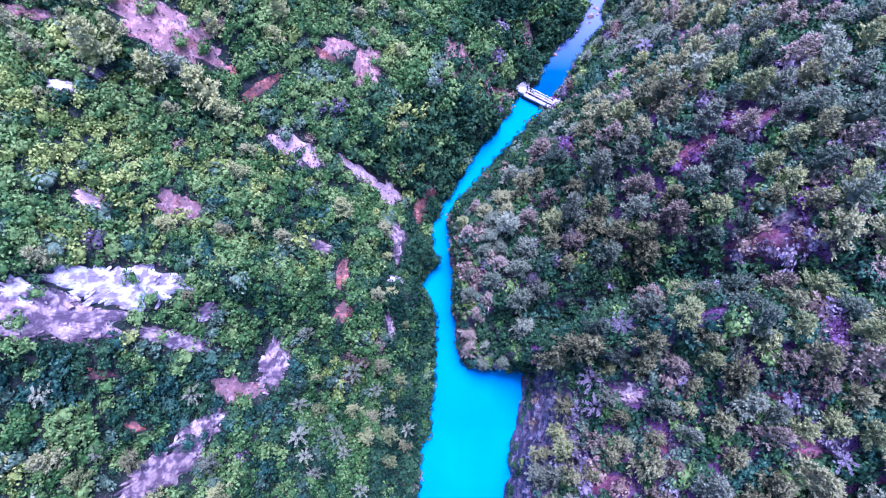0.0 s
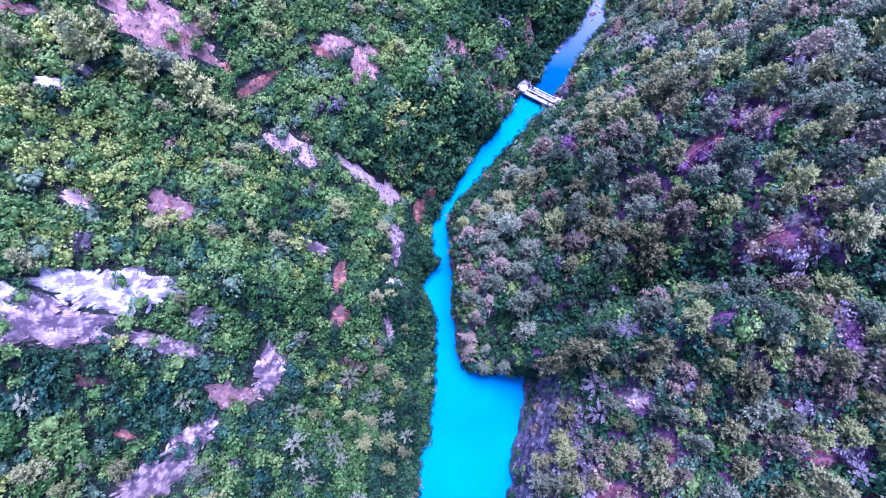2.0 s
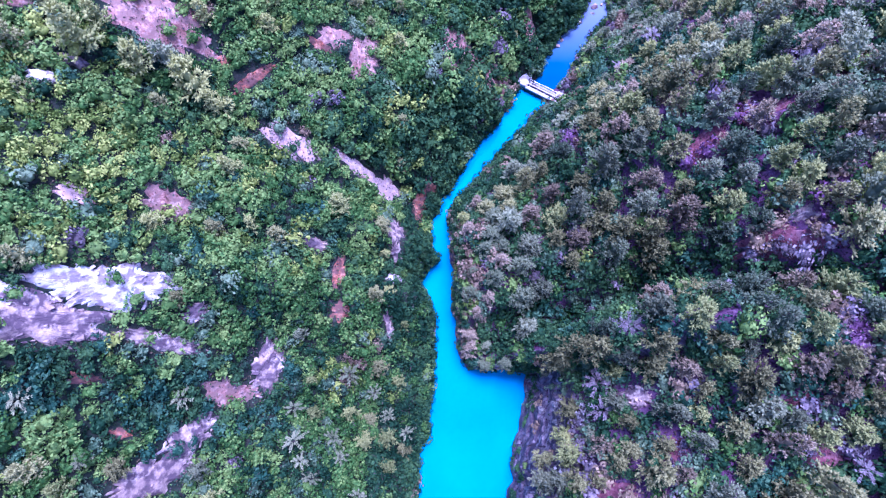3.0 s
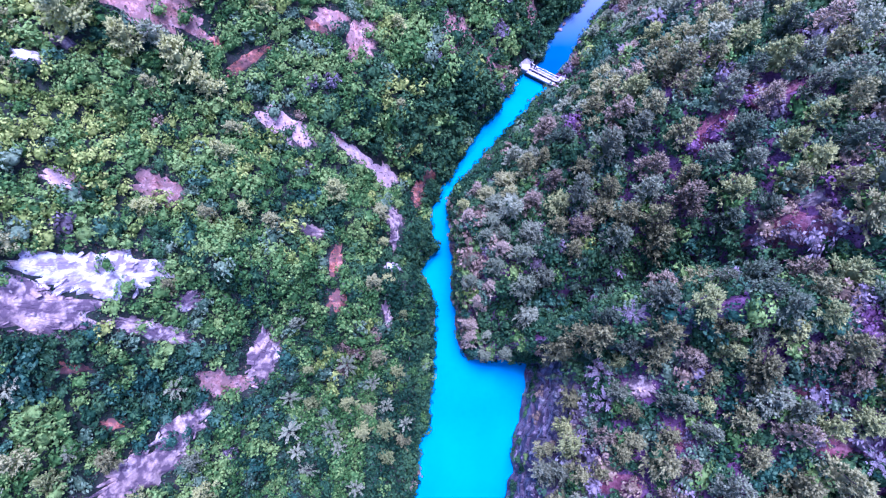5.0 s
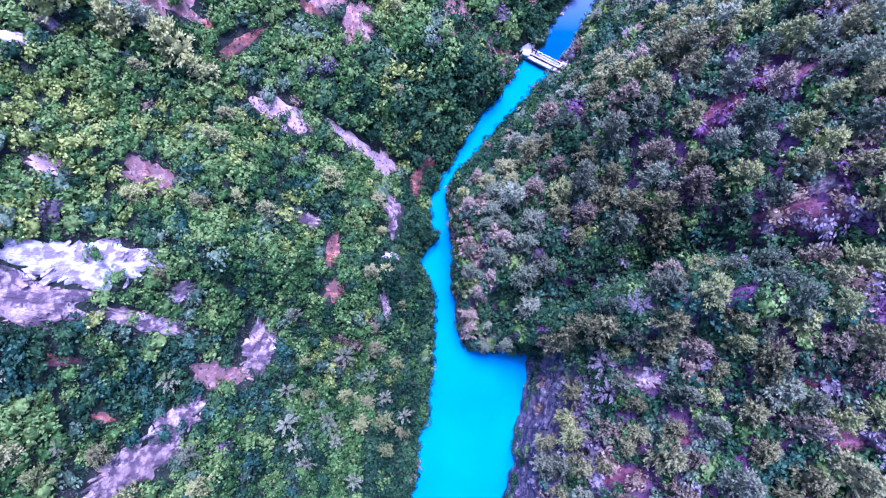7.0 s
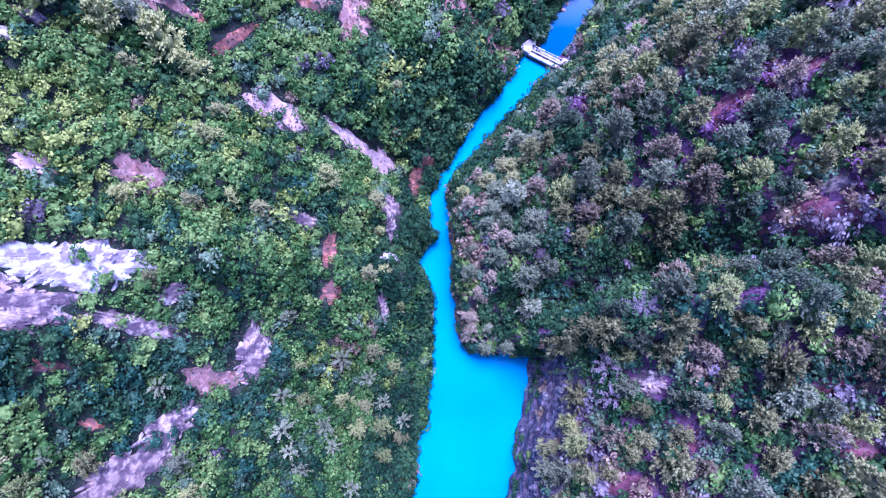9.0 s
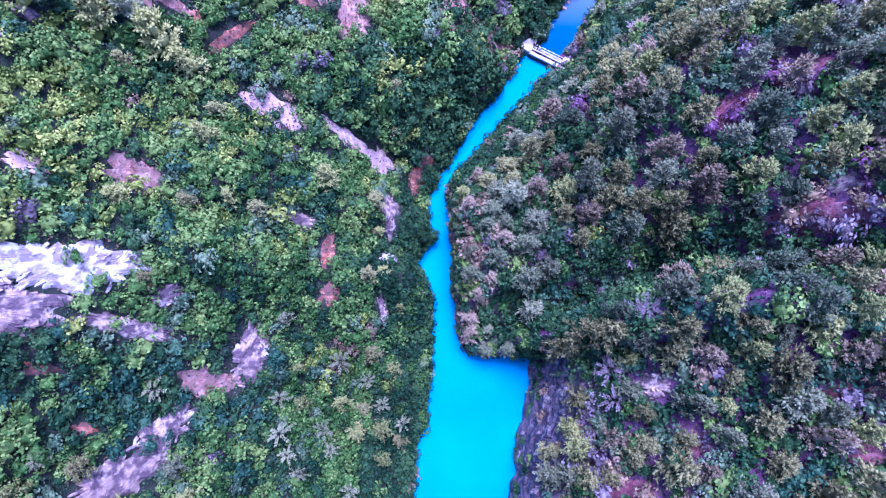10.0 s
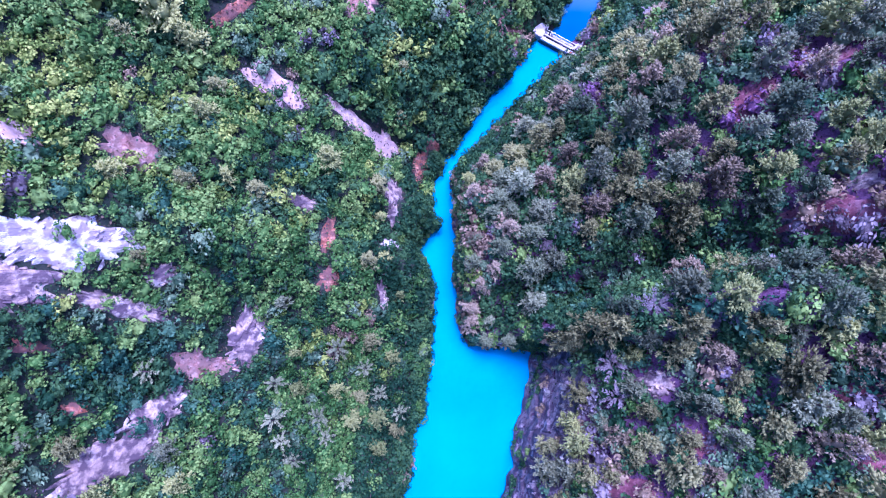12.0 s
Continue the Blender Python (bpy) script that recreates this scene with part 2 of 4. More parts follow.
def raw_height(x, y):
    left, right = banks_at(y)
    west = x < (left + right) / 2
    d = np.where(west, left - x, x - right)
    h = np.where(west, slope(WEST, d, y), slope(EAST, d, y))
    rough = np.clip(d / 10, 0, 1)
    h = h + rough * (5.0 * (vnoise(x, y, 17, 1) - 0.5) + 2.6 * (vnoise(x, y, 7, 2) - 0.5) + 1.0 * (vnoise(x, y, 3, 3) - 0.5))
    line = np.interp(x, [22, 25, 35, 45, 53, 61, 69, 78], [18.5, 21.5, 28, 31.5, 32.5, 31, 25.5, 21])
    h = h - np.where(west, 0, 12 * np.exp(-((y - line) / 4.2) ** 2) * np.clip((x - 23) / 6, 0, 1) * (1 - 0.5 * np.clip((x - 58) / 8, 0, 1)))
    u, v = (x - 32.2) * 0.86 - (y - 104.7) * 0.51, (x - 32.2) * 0.51 + (y - 104.7) * 0.86
    level = np.exp(-((u / 12.0) ** 2 + (v / 5.5) ** 2) ** 2)
    h = h * (1 - level * (d > 0)) + level * 0.9 * (d > 0)
    far = np.clip((np.abs(x) - 110) / 200, 0, 1) + np.clip((np.abs(y - 50) - 130) / 200, 0, 1)
    return h + far * (60 * (vnoise(x, y, 260, 5) - 0.4) + 14 * (vnoise(x, y, 70, 6) - 0.5)), d, west


def blur(a, n):
    for axis in (0, 1):
        pad = np.concatenate([np.repeat(np.take(a, [0], axis), n, axis), a, np.repeat(np.take(a, [-1], axis), n, axis)], axis)
        c = np.cumsum(pad, axis)
        c = np.concatenate([np.zeros_like(np.take(c, [0], axis)), c], axis)
        m = a.shape[axis]
        a = (np.take(c, range(2 * n + 1, 2 * n + 1 + m), axis) - np.take(c, range(0, m), axis)) / (2 * n + 1)
    return a


def axis(lo, hi, step):
    """Even steps near the river, growing steps out to the horizon."""
    near = np.arange(lo, hi + step / 2, step)
    out = np.cumsum(step * 1.28 ** np.arange(1, 24))
    out = out[out < 1500]
    return np.concatenate([lo - out[::-1], near, hi + out])


CELL = 1.0
gx, gy = axis(-106, 106, CELL), axis(-46, 160, CELL)
GX, GY = np.meshgrid(gx, gy)
H0, D0, W0 = (a.reshape(GX.shape) for a in raw_height(GX.ravel(), GY.ravel()))
soft = np.clip((D0 - 2) / 8, 0, 1)
H0 = H0 * (1 - soft) + blur(H0, 2) * soft


def height(x, y):
    """The ground's height under points near the river."""
    x, y = np.atleast_1d(np.asarray(x, float)), np.atleast_1d(np.asarray(y, float))
    i = np.clip(np.searchsorted(gx, x, side="right") - 1, 0, len(gx) - 2)
    j = np.clip(np.searchsorted(gy, y, side="right") - 1, 0, len(gy) - 2)
    u, v = (x - gx[i]) / (gx[i + 1] - gx[i]), (y - gy[j]) / (gy[j + 1] - gy[j])
    return (H0[j, i] * (1 - u) + H0[j, i + 1] * u) * (1 - v) + (H0[j + 1, i] * (1 - u) + H0[j + 1, i + 1] * u) * v


def bank_distance(x, y):
    left, right = banks_at(y)
    return np.maximum(left - x, x - right)


nx, ny = len(gx), len(gy)
quad = np.arange(nx * ny).reshape(ny, nx)
faces = np.stack([quad[:-1, :-1], quad[:-1, 1:], quad[1:, 1:], quad[1:, :-1]], -1).reshape(-1, 4)
gv = np.stack([GX, GY, H0], -1).reshape(-1, 3)
steep = np.maximum(np.abs(np.gradient(H0, gx, axis=1)), np.abs(np.gradient(H0, gy, axis=0)))
cliff = (steep > 2.0) & (np.abs(GX) < 110)
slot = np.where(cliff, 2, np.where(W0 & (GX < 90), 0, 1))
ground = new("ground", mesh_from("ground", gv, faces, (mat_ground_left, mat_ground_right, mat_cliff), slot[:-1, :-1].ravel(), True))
tagged(ground, "steep gorge slopes of dark soil and mauve rock", "ground", kind="structure")

# The water lies in the channel; above the weir it stands a little higher.
def water_sheet(name, y0, y1, z, mat, label):
    ys = np.arange(y0, y1 + 0.5, 1.0)
    left, right = banks_at(ys)
    cross = np.linspace(0, 1, 9)
    pts = np.stack([(left[:, None] - 2.5) * (1 - cross) + (right[:, None] + 2.5) * cross, np.repeat(ys[:, None], 9, 1), np.full((len(ys), 9), z)], -1)
    pts[..., 1] -= 0.59 * (pts[..., 0] - 31.6) * np.exp(-((pts[..., 1] - 105) / 8) ** 2)
    q = np.arange(len(ys) * 9).reshape(-1, 9)
    f = np.stack([q[:-1, :-1], q[:-1, 1:], q[1:, 1:], q[1:, :-1]], -1).reshape(-1, 4)
    ob = new(name, mesh_from(name, pts.reshape(-1, 3), f, (mat,), None, True))
    return tagged(ob, label, "river water", kind="structure")


water_sheet("water", 105, 190, 0.35, mat_water_upper, "deep blue still water held back by the weir, darkened for shadow")
water_sheet("water", -60, 105, 0.0, mat_water, "milky turquoise river water filling the gorge floor")

# ---------------------------------------------------------------- bare rock and bare earth
# Each row: x, y, half length, half width, turn in degrees.
WHITE_ROCK = [(-74.0, 63.8, 3.1, 1.7, 0), (-60.8, 25.7, 9.8, 4.6, 15), (-72.0, 22.4, 3.6, 2.4, 0),
              (-12.9, 38.3, 2.2, 2.2, 0), (-9.0, -15.2, 1.3, 1.9, 0)]
GREY_ROCK = [(-12.4, 45.2, 1.5, 3.2, 0), (-14.2, 26.5, 1.2, 5.0, 5), (-70.1, 68.1, 2.7, 1.2, -10), (-30.3, 42.8, 3.5, 1.7, 0), (-12.9, 51.2, 1.9, 4.8, 0), (-70.4, 18.8, 10.2, 4.8, 0),
             (-54.8, 17.6, 7.3, 2.2, -10), (-50.1, 23.4, 3.8, 1.9, 30), (-40.3, 13.8, 3.0, 7.6, -15), (-52.5, -0.8, 6.5, 2.6, 55),
             (-57.5, -8.0, 7.5, 3.4, 45), (68.8, 39.0, 4.2, 1.7, 0), (40.3, 6.8, 2.9, 2.6, 0), (66.6, 17.7, 2.1, 2.6, 0), (68.1, 13.2, 3.0, 1.8, -20)]
PINK_EARTH = [(-58.5, 81.4, 9.2, 4.9, 0), (-79.7, 76.6, 4.2, 1.4, 0), (-26.5, 93.2, 3.9, 2.3, 40), (-19.5, 90.9, 3.1, 6.7, -20),
              (-55.9, 45.0, 3.1, 2.5, 20),
              (-46.8, 8.5, 3.5, 2.5, 0), (16.5, 102.0, 9.5, 4.8, -20), (4.5, 103.0, 4.0, 5.4, 0), (28.5, 122.0, 2.0, 5.0, 20), (56.0, 122.6, 3.0, 5.1, 0)]
PALE_EARTH = [(-67.2, 42.4, 3.4, 1.9, -10), (-36.1, 65.6, 7.0, 3.3, -25), (-21.7, 65.4, 5.8, 2.0, -15), (-15.3, 63.9, 2.8, 3.6, 0)]
RED_EARTH = [(-42.8, 77.8, 6.4, 1.1, 47), (-29.2, 89.5, 2.3, 1.2, 0), (-48.2, 79.1, 1.4, 1.0, 0), (-6.6, 62.0, 2.0, 5.6, 0), (-3.6, 69.0, 2.0, 1.4, 0),
             (-25.5, 37.3, 1.3, 4.5, -10), (-25.1, 28.0, 2.4, 2.9, -20), (-64.9, 10.0, 1.6, 1.1, 0), (-60.7, 0.6, 1.7, 1.0, 0), (58.3, 63.2, 4.8, 2.0, 0)]
VIOLET_EARTH = [(54.8, 56.0, 3.3, 4.0, -20), (64.3, 61.0, 4.2, 1.6, 0), (33.5, 70.0, 1.6, 5.5, -8), (63.3, 35.9, 2.6, 1.7, 0), (66.3, 34.3, 5.7, 2.3, -10), (82.5, 52.3, 2.0, 2.7, 0),
                (44.2, -2.9, 1.5, 2.1, 0), (61.7, 4.9, 3.0, 1.8, 0), (64.3, -2.7, 3.1, 2.7, 0), (33.6, -11.3, 3.9, 1.9, 0)]
def scaled(rows, k):
    return [(x, y, a * k, b * k, t) for x, y, a, b, t in rows]


WHITE_ROCK, GREY_ROCK = scaled(WHITE_ROCK, 0.88), scaled(GREY_ROCK, 0.92)
PALE_EARTH = scaled(PALE_EARTH, 1.0)
PINK_EARTH, RED_EARTH, VIOLET_EARTH = scaled(PINK_EARTH, 1.15), scaled(RED_EARTH, 1.05), scaled(VIOLET_EARTH, 1.15)
BARE = WHITE_ROCK + GREY_ROCK + PALE_EARTH + PINK_EARTH + RED_EARTH + VIOLET_EARTH


def patch(name, row, lift, ledge, mat, seed):
    """A ragged patch draped on the slope; ledge: how far its rock steps stand out."""
    x0, y0, a, b, turn = row
    rings, spokes = (22, 72) if ledge else (9, 34)
    r = np.concatenate([[0.001], np.linspace(0.12, 1, rings)])
    th = np.linspace(0, 2 * np.pi, spokes, endpoint=False)
    R, T = np.meshgrid(r, th, indexing="ij")
    edge = 0.98 + 0.75 * (vnoise(np.cos(T) * 2 + seed * 9.1, np.sin(T) * 2, 0.8, 11) - 0.5) + 0.5 * (vnoise(np.cos(T) * 2 + seed * 5.3, np.sin(T) * 2, 0.28, 12) - 0.5)
    u, v = R * edge * np.cos(T) * a, R * edge * np.sin(T) * b
    c, s = math.cos(radians(turn)), math.sin(radians(turn))
    x, y = x0 + u * c - v * s, y0 + u * s + v * c
    g = height(x.ravel(), y.ravel()).reshape(x.shape)
    if ledge:
        n = vnoise(x * 0.55, y + 0.3 * x, 2.6, 21 + seed) * 0.5 + vnoise(x * 0.8, y, 1.0, 31 + seed) * 0.5
        steps = 0.6 * np.floor(n * 4) / 4 + 0.5 * vnoise(x, y, 2.4, 44) + 0.25 * vnoise(x, y, 0.6, 45) + 0.3 * vnoise(x, y, 0.7, 41)
        z = g + (lift + ledge * steps) * (1 - R ** 5) - 0.35 * R ** 6
    else:
        z = g + lift * (1 - R ** 6) - 0.2 * R ** 8 + 0.25 * (vnoise(x, y, 0.9, 51) - 0.5) * (1 - R)
    q = np.arange(x.size).reshape(x.shape)
    q2 = np.roll(q, -1, 1)
    f = np.stack([q[:-1], q[1:], q2[1:], q2[:-1]], -1).reshape(-1, 4)
    return new(name, mesh_from(name, np.stack([x - x0, y - y0, z - g[0, 0]], -1).reshape(-1, 3), f, (mat,), None, not ledge)), (x0, y0, g[0, 0])


def place_patches(name, rows, lift, ledge, mat, label, category, kind, seed):
    for k, row in enumerate(rows):
        ob, at = patch(name, row, lift, ledge, mat, seed + k)
        ob.location = at
        tagged(ob, label, category, "" if kind == "structure" else category + " on the slopes", kind)


def block_mesh(seed, mat):
    """An angular block of limestone about 1 m across."""
    r = random.Random(seed)
    bm = bmesh.new()
    for k in range(15):
        p = Vector((r.uniform(-1, 1), r.uniform(-1, 1), r.uniform(-1, 1)))
        p *= 0.5 / max(abs(p.x), abs(p.y), abs(p.z)) ** 0.85
        bm.verts.new(p)
    hull = bmesh.ops.convex_hull(bm, input=bm.verts[:])
    bmesh.ops.delete(bm, geom=[v for v in bm.verts if not v.link_faces], context="VERTS")
    me = bpy.data.meshes.new("ledge")
    bm.to_mesh(me)
    bm.free()
    me.materials.append(mat)
    return me


def outcrops(rows, mat, label, seed):
    """Outcrops of stepped limestone: a rough bed with angular ledges that stand out of it."""
    r = np.random.default_rng(seed)
    blocks = [block_mesh(seed + k, mat) for k in range(7)]
    for k, row in enumerate(rows):
        x0, y0, a, b, turn = row
        bed, at = patch("bed", row, 0.25, 0.9, mat, seed + k)
        thing = new("rock_outcrop")
        thing.location = at
        tagged(thing, label, "rock outcrop", "rock outcrops on the slopes")
        bed.parent = thing
        n = int(min(110, 5 + a * b * math.pi / (2.0 if x0 < 0 else 3.0)))
        run = radians(turn + 8)
        for m in range(n):
            q, th = math.sqrt(r.uniform()) * 0.88, r.uniform(0, 2 * math.pi)
            u, v = q * math.cos(th) * a, q * math.sin(th) * b
            c, s = math.cos(radians(turn)), math.sin(radians(turn))
            x, y = x0 + u * c - v * s, y0 + u * s + v * c
            z = height(x, y)[0]
            ln = r.uniform(0.8, 2.6) * (1 if min(a, b) > 2.2 else 0.7)
            ob = new("ledge", blocks[int(r.integers(7))])
            ob.parent = thing
            ob.matrix_basis = Matrix.Translation((x - at[0], y - at[1], z - at[2] + r.uniform(0.0, 0.35))) @ Euler((r.normal() * 0.2, r.normal() * 0.15 + 0.1, run + r.normal() * 0.4)).to_matrix().to_4x4() @ Matrix.Diagonal((ln, ln * r.uniform(0.2, 0.42), 0.3 + ln * r.uniform(0.1, 0.25), 1))


outcrops(WHITE_ROCK, mat_rock, "bright white limestone outcrop in broken ledges on the slope", 300)
outcrops([(6.5, 34, 1.6, 5.5, 0)], mat_cliff, "steep mauve rock cliff in broken ledges above the water", 340)


def cliff_face():
    """The rock wall over the east bank: ledges that run along the bank, broken by ribs and clefts."""
    ys, ds = np.arange(-30, 15.6, 0.35), np.linspace(-0.6, 11.0, 46)
    Y, D = np.meshgrid(ys, ds, indexing="ij")
    X = np.interp(Y, BANKS[:, 0], BANKS[:, 2]) + 1.5 * (vnoise(Y, 0 * Y, 4.2, 62) - 0.5) + 0.9 * (vnoise(Y, 0 * Y, 2.1, 66) - 0.5) + D
    z = height(X.ravel(), Y.ravel()).reshape(X.shape)
    warp = D + 5.0 * (vnoise(X, Y, 7.0, 211) - 0.5) + 2.4 * (vnoise(X, Y, 2.3, 212) - 0.5)
    tread = 2.6
    ledge = np.floor(warp / tread) + np.clip((warp / tread % 1 - 0.55) / 0.3, 0, 1)
    z = z + (ledge * tread - warp) * 1.5 * np.clip(D / 1.5, 0, 1)
    cleft = np.clip(1 - np.abs(vnoise(X * 0.35, Y, 2.6, 213) - 0.5) / 0.07, 0, 1)
    edge = np.clip((D + 0.6) / 1.2, 0, 1) * np.clip((11.0 - D) / 2.5, 0, 1)
    z = z + edge * (0.9 - 1.3 * cleft + 1.1 * (vnoise(X, Y, 1.1, 214) - 0.5) + 0.5 * (vnoise(X, Y, 0.5, 215) - 0.5)) - 0.5 * (1 - edge)
    X = X - 0.7 * edge * (vnoise(X, Y, 2.2, 216) - 0.2)
    q = np.arange(X.size).reshape(X.shape)
    f = np.stack([q[:-1, :-1], q[:-1, 1:], q[1:, 1:], q[1:, :-1]], -1).reshape(-1, 4)
    ob = new("cliff_face", mesh_from("cliff_face", np.stack([X, Y, z], -1).reshape(-1, 3), f[:, ::-1], (mat_cliff,), None, False))
    tagged(ob, "steep lavender-grey rock wall with ledges above the water", "cliff", kind="structure")


cliff_face()
outcrops(GREY_ROCK, mat_greyrock, "weathered lavender-grey limestone outcrop among shrubs", 320)
place_patches("scree_ground", PALE_EARTH, 0.3, 0.0, mat_pale, "pale pinkish bare scree on a broken ridge", "bare ground", "structure", 30)
place_patches("scree_ground", PINK_EARTH, 0.25, 0.0, mat_pink, "bare pink scree between the shrubs", "bare ground", "structure", 40)
place_patches("earth_ground", RED_EARTH, 0.25, 0.0, mat_red, "bare orange-red earth on the slope", "bare ground", "structure", 60)
place_patches("earth_ground", VIOLET_EARTH, 0.25, 0.0, mat_magenta, "bare violet-red earth below the pines", "bare ground", "structure", 80)


def bare_at(x, y, grow=0.85, pad=0.6, rows=BARE):
    hit = np.zeros(len(x), bool)
    for x0, y0, a, b, turn in rows:
        c, s = math.cos(radians(turn)), math.sin(radians(turn))
        u, v = ((x - x0) * c + (y - y0) * s) / (a * grow + pad), (-(x - x0) * s + (y - y0) * c) / (b * grow + pad)
        hit |= u * u + v * v < 1
    return hit


# ---------------------------------------------------------------- plants
def unit(v):
    return v / np.maximum(np.linalg.norm(v, axis=-1, keepdims=True), 1e-9)


def leaf_quads(at, ahead, side, length, width, bend, r):
    """Folded leaf sprays: four corners each, from the places, directions and sizes."""
    up = np.cross(ahead, side)
    L, W = (length * 0.5)[:, None], (width * 0.5)[:, None]
    p0 = at - ahead * L - side * W * 0.55
    p1 = at - ahead * L * 0.1 + side * W - up * (bend[:, None] * W)
    p2 = at + ahead * L + side * W * 0.1 - up * (bend[:, None] * L * 0.4)
    p3 = at + ahead * L * 0.1 - side * W - up * (bend[:, None] * W)
    v = np.stack([p0, p1, p2, p3], 1).reshape(-1, 3)
    return v, np.arange(len(v)).reshape(-1, 4)


def ball_quads():
    """The core of a lobe: a rounded block of 24 quads."""
    bm = bmesh.new()
    bmesh.ops.create_cube(bm, size=1.0)
    bmesh.ops.subdivide_edges(bm, edges=bm.edges[:], cuts=1, use_grid_fill=True)
    v = unit(np.array([p.co[:] for p in bm.verts]))
    f = np.array([[p.index for p in q.verts] for q in bm.faces])
    bm.free()
    return v, f


CORE_V, CORE_F = ball_quads()


def shrub_crown(seed, lobes, leaves, leaf, flat=0.85, loose=0.36):
    """The crown of a broadleaf tree about 1 m in radius: many small rounded lobes covered with leaf sprays."""
    r = np.random.default_rng(seed)
    vs, fs, sh, off = [], [], [], 0
    mid = CORE_V * np.array([0.5, 0.5, 0.36]) + np.array([0, 0, 0.4])
    # inner body darkest, its shade painted in; lobes vary at random
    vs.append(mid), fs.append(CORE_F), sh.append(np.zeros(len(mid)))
    off += len(mid)
    for k in range(lobes):
        # lobes spread evenly over the upper half of the crown
        up = 1 - 0.92 * (k + 0.5) / lobes
        ang = 2.399 * k + r.uniform(-0.35, 0.35)
        out = math.sqrt(1 - up * up)
        d0 = np.array([math.cos(ang) * out, math.sin(ang) * out, up])
        s = r.uniform(0.26, 0.42)
        c = np.array([0, 0, 0.45]) + d0 * np.array([0.68, 0.68, 0.68 * flat]) * r.uniform(0.75, 1.2)
        n = int(leaves * (s / 0.34) ** 2)
        d = unit(r.normal(size=(n, 3)) + d0 * 0.75)
        at = c + d * s * r.uniform(0.72, 1.12, (n, 1))
        normal = unit(d + r.normal(size=(n, 3)) * loose)
        ahead = unit(np.cross(normal, r.normal(size=(n, 3))))
        v, f = leaf_quads(at, ahead, np.cross(normal, ahead), r.uniform(0.7, 1.35, n) * leaf, r.uniform(0.6, 1.1, n) * leaf * 0.85, r.uniform(0.1, 0.6, n), r)
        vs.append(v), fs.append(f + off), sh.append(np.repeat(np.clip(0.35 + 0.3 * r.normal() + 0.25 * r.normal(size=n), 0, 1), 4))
        off += len(v)
    return np.concatenate(vs), np.concatenate(fs), np.concatenate(sh)


def spray_bunch(centre, axis, n, reach, wide, spread, r):
    """A bunch of needle sprays that fan out round an axis from one centre."""
    d = unit(axis[None] + r.normal(size=(n, 3)) * spread)
    size = reach * r.uniform(0.65, 1.25, n)
    side = unit(np.cross(d, np.array([0, 0, 1.0]) + r.normal(size=(n, 3)) * 0.45))
    return leaf_quads(centre + d * size[:, None] * 0.5, d, side, size, size * wide, np.full(n, 0.3), r)


BLOCK_V = unit(np.array([(x, y, z) for x in (-1, 1) for y in (-1, 1) for z in (-1, 1)], float))
BLOCK_F = np.array([(0, 1, 3, 2), (4, 6, 7, 5), (0, 4, 5, 1), (2, 3, 7, 6), (0, 2, 6, 4), (1, 5, 7, 3)])


def plume(centre, axis, length, thick, sprays, r):
    """A dense bough tip: a rounded body along its axis, bristling with sprays of needles."""
    side = unit(np.cross(axis, np.array([0.1, 0.2, 1.0])))
    up = np.cross(side, axis)
    turn = np.stack([axis * length * 0.5, side * thick, up * thick * 0.8])
    body = BLOCK_V @ turn + centre
    d = unit(r.normal(size=(sprays, 3)) + np.array([0.5, 0, 0.35]))
    at = centre + d @ turn * 0.95
    ahead = unit(d @ np.stack([axis * 1.1, side, up]) + axis * 0.6)
    normal = unit(np.cross(ahead, np.cross(np.array([0, 0, 1.0]) + r.normal(size=(sprays, 3)) * 0.35, ahead)))
    size = r.uniform(0.11, 0.21, sprays)
    v, f = leaf_quads(at + ahead * size[:, None] * 0.35, ahead, np.cross(normal, ahead), size, size * r.uniform(0.24, 0.42, sprays), np.full(sprays, 0.3), r)
    return np.concatenate([body, v]), np.concatenate([BLOCK_F, f + 8])


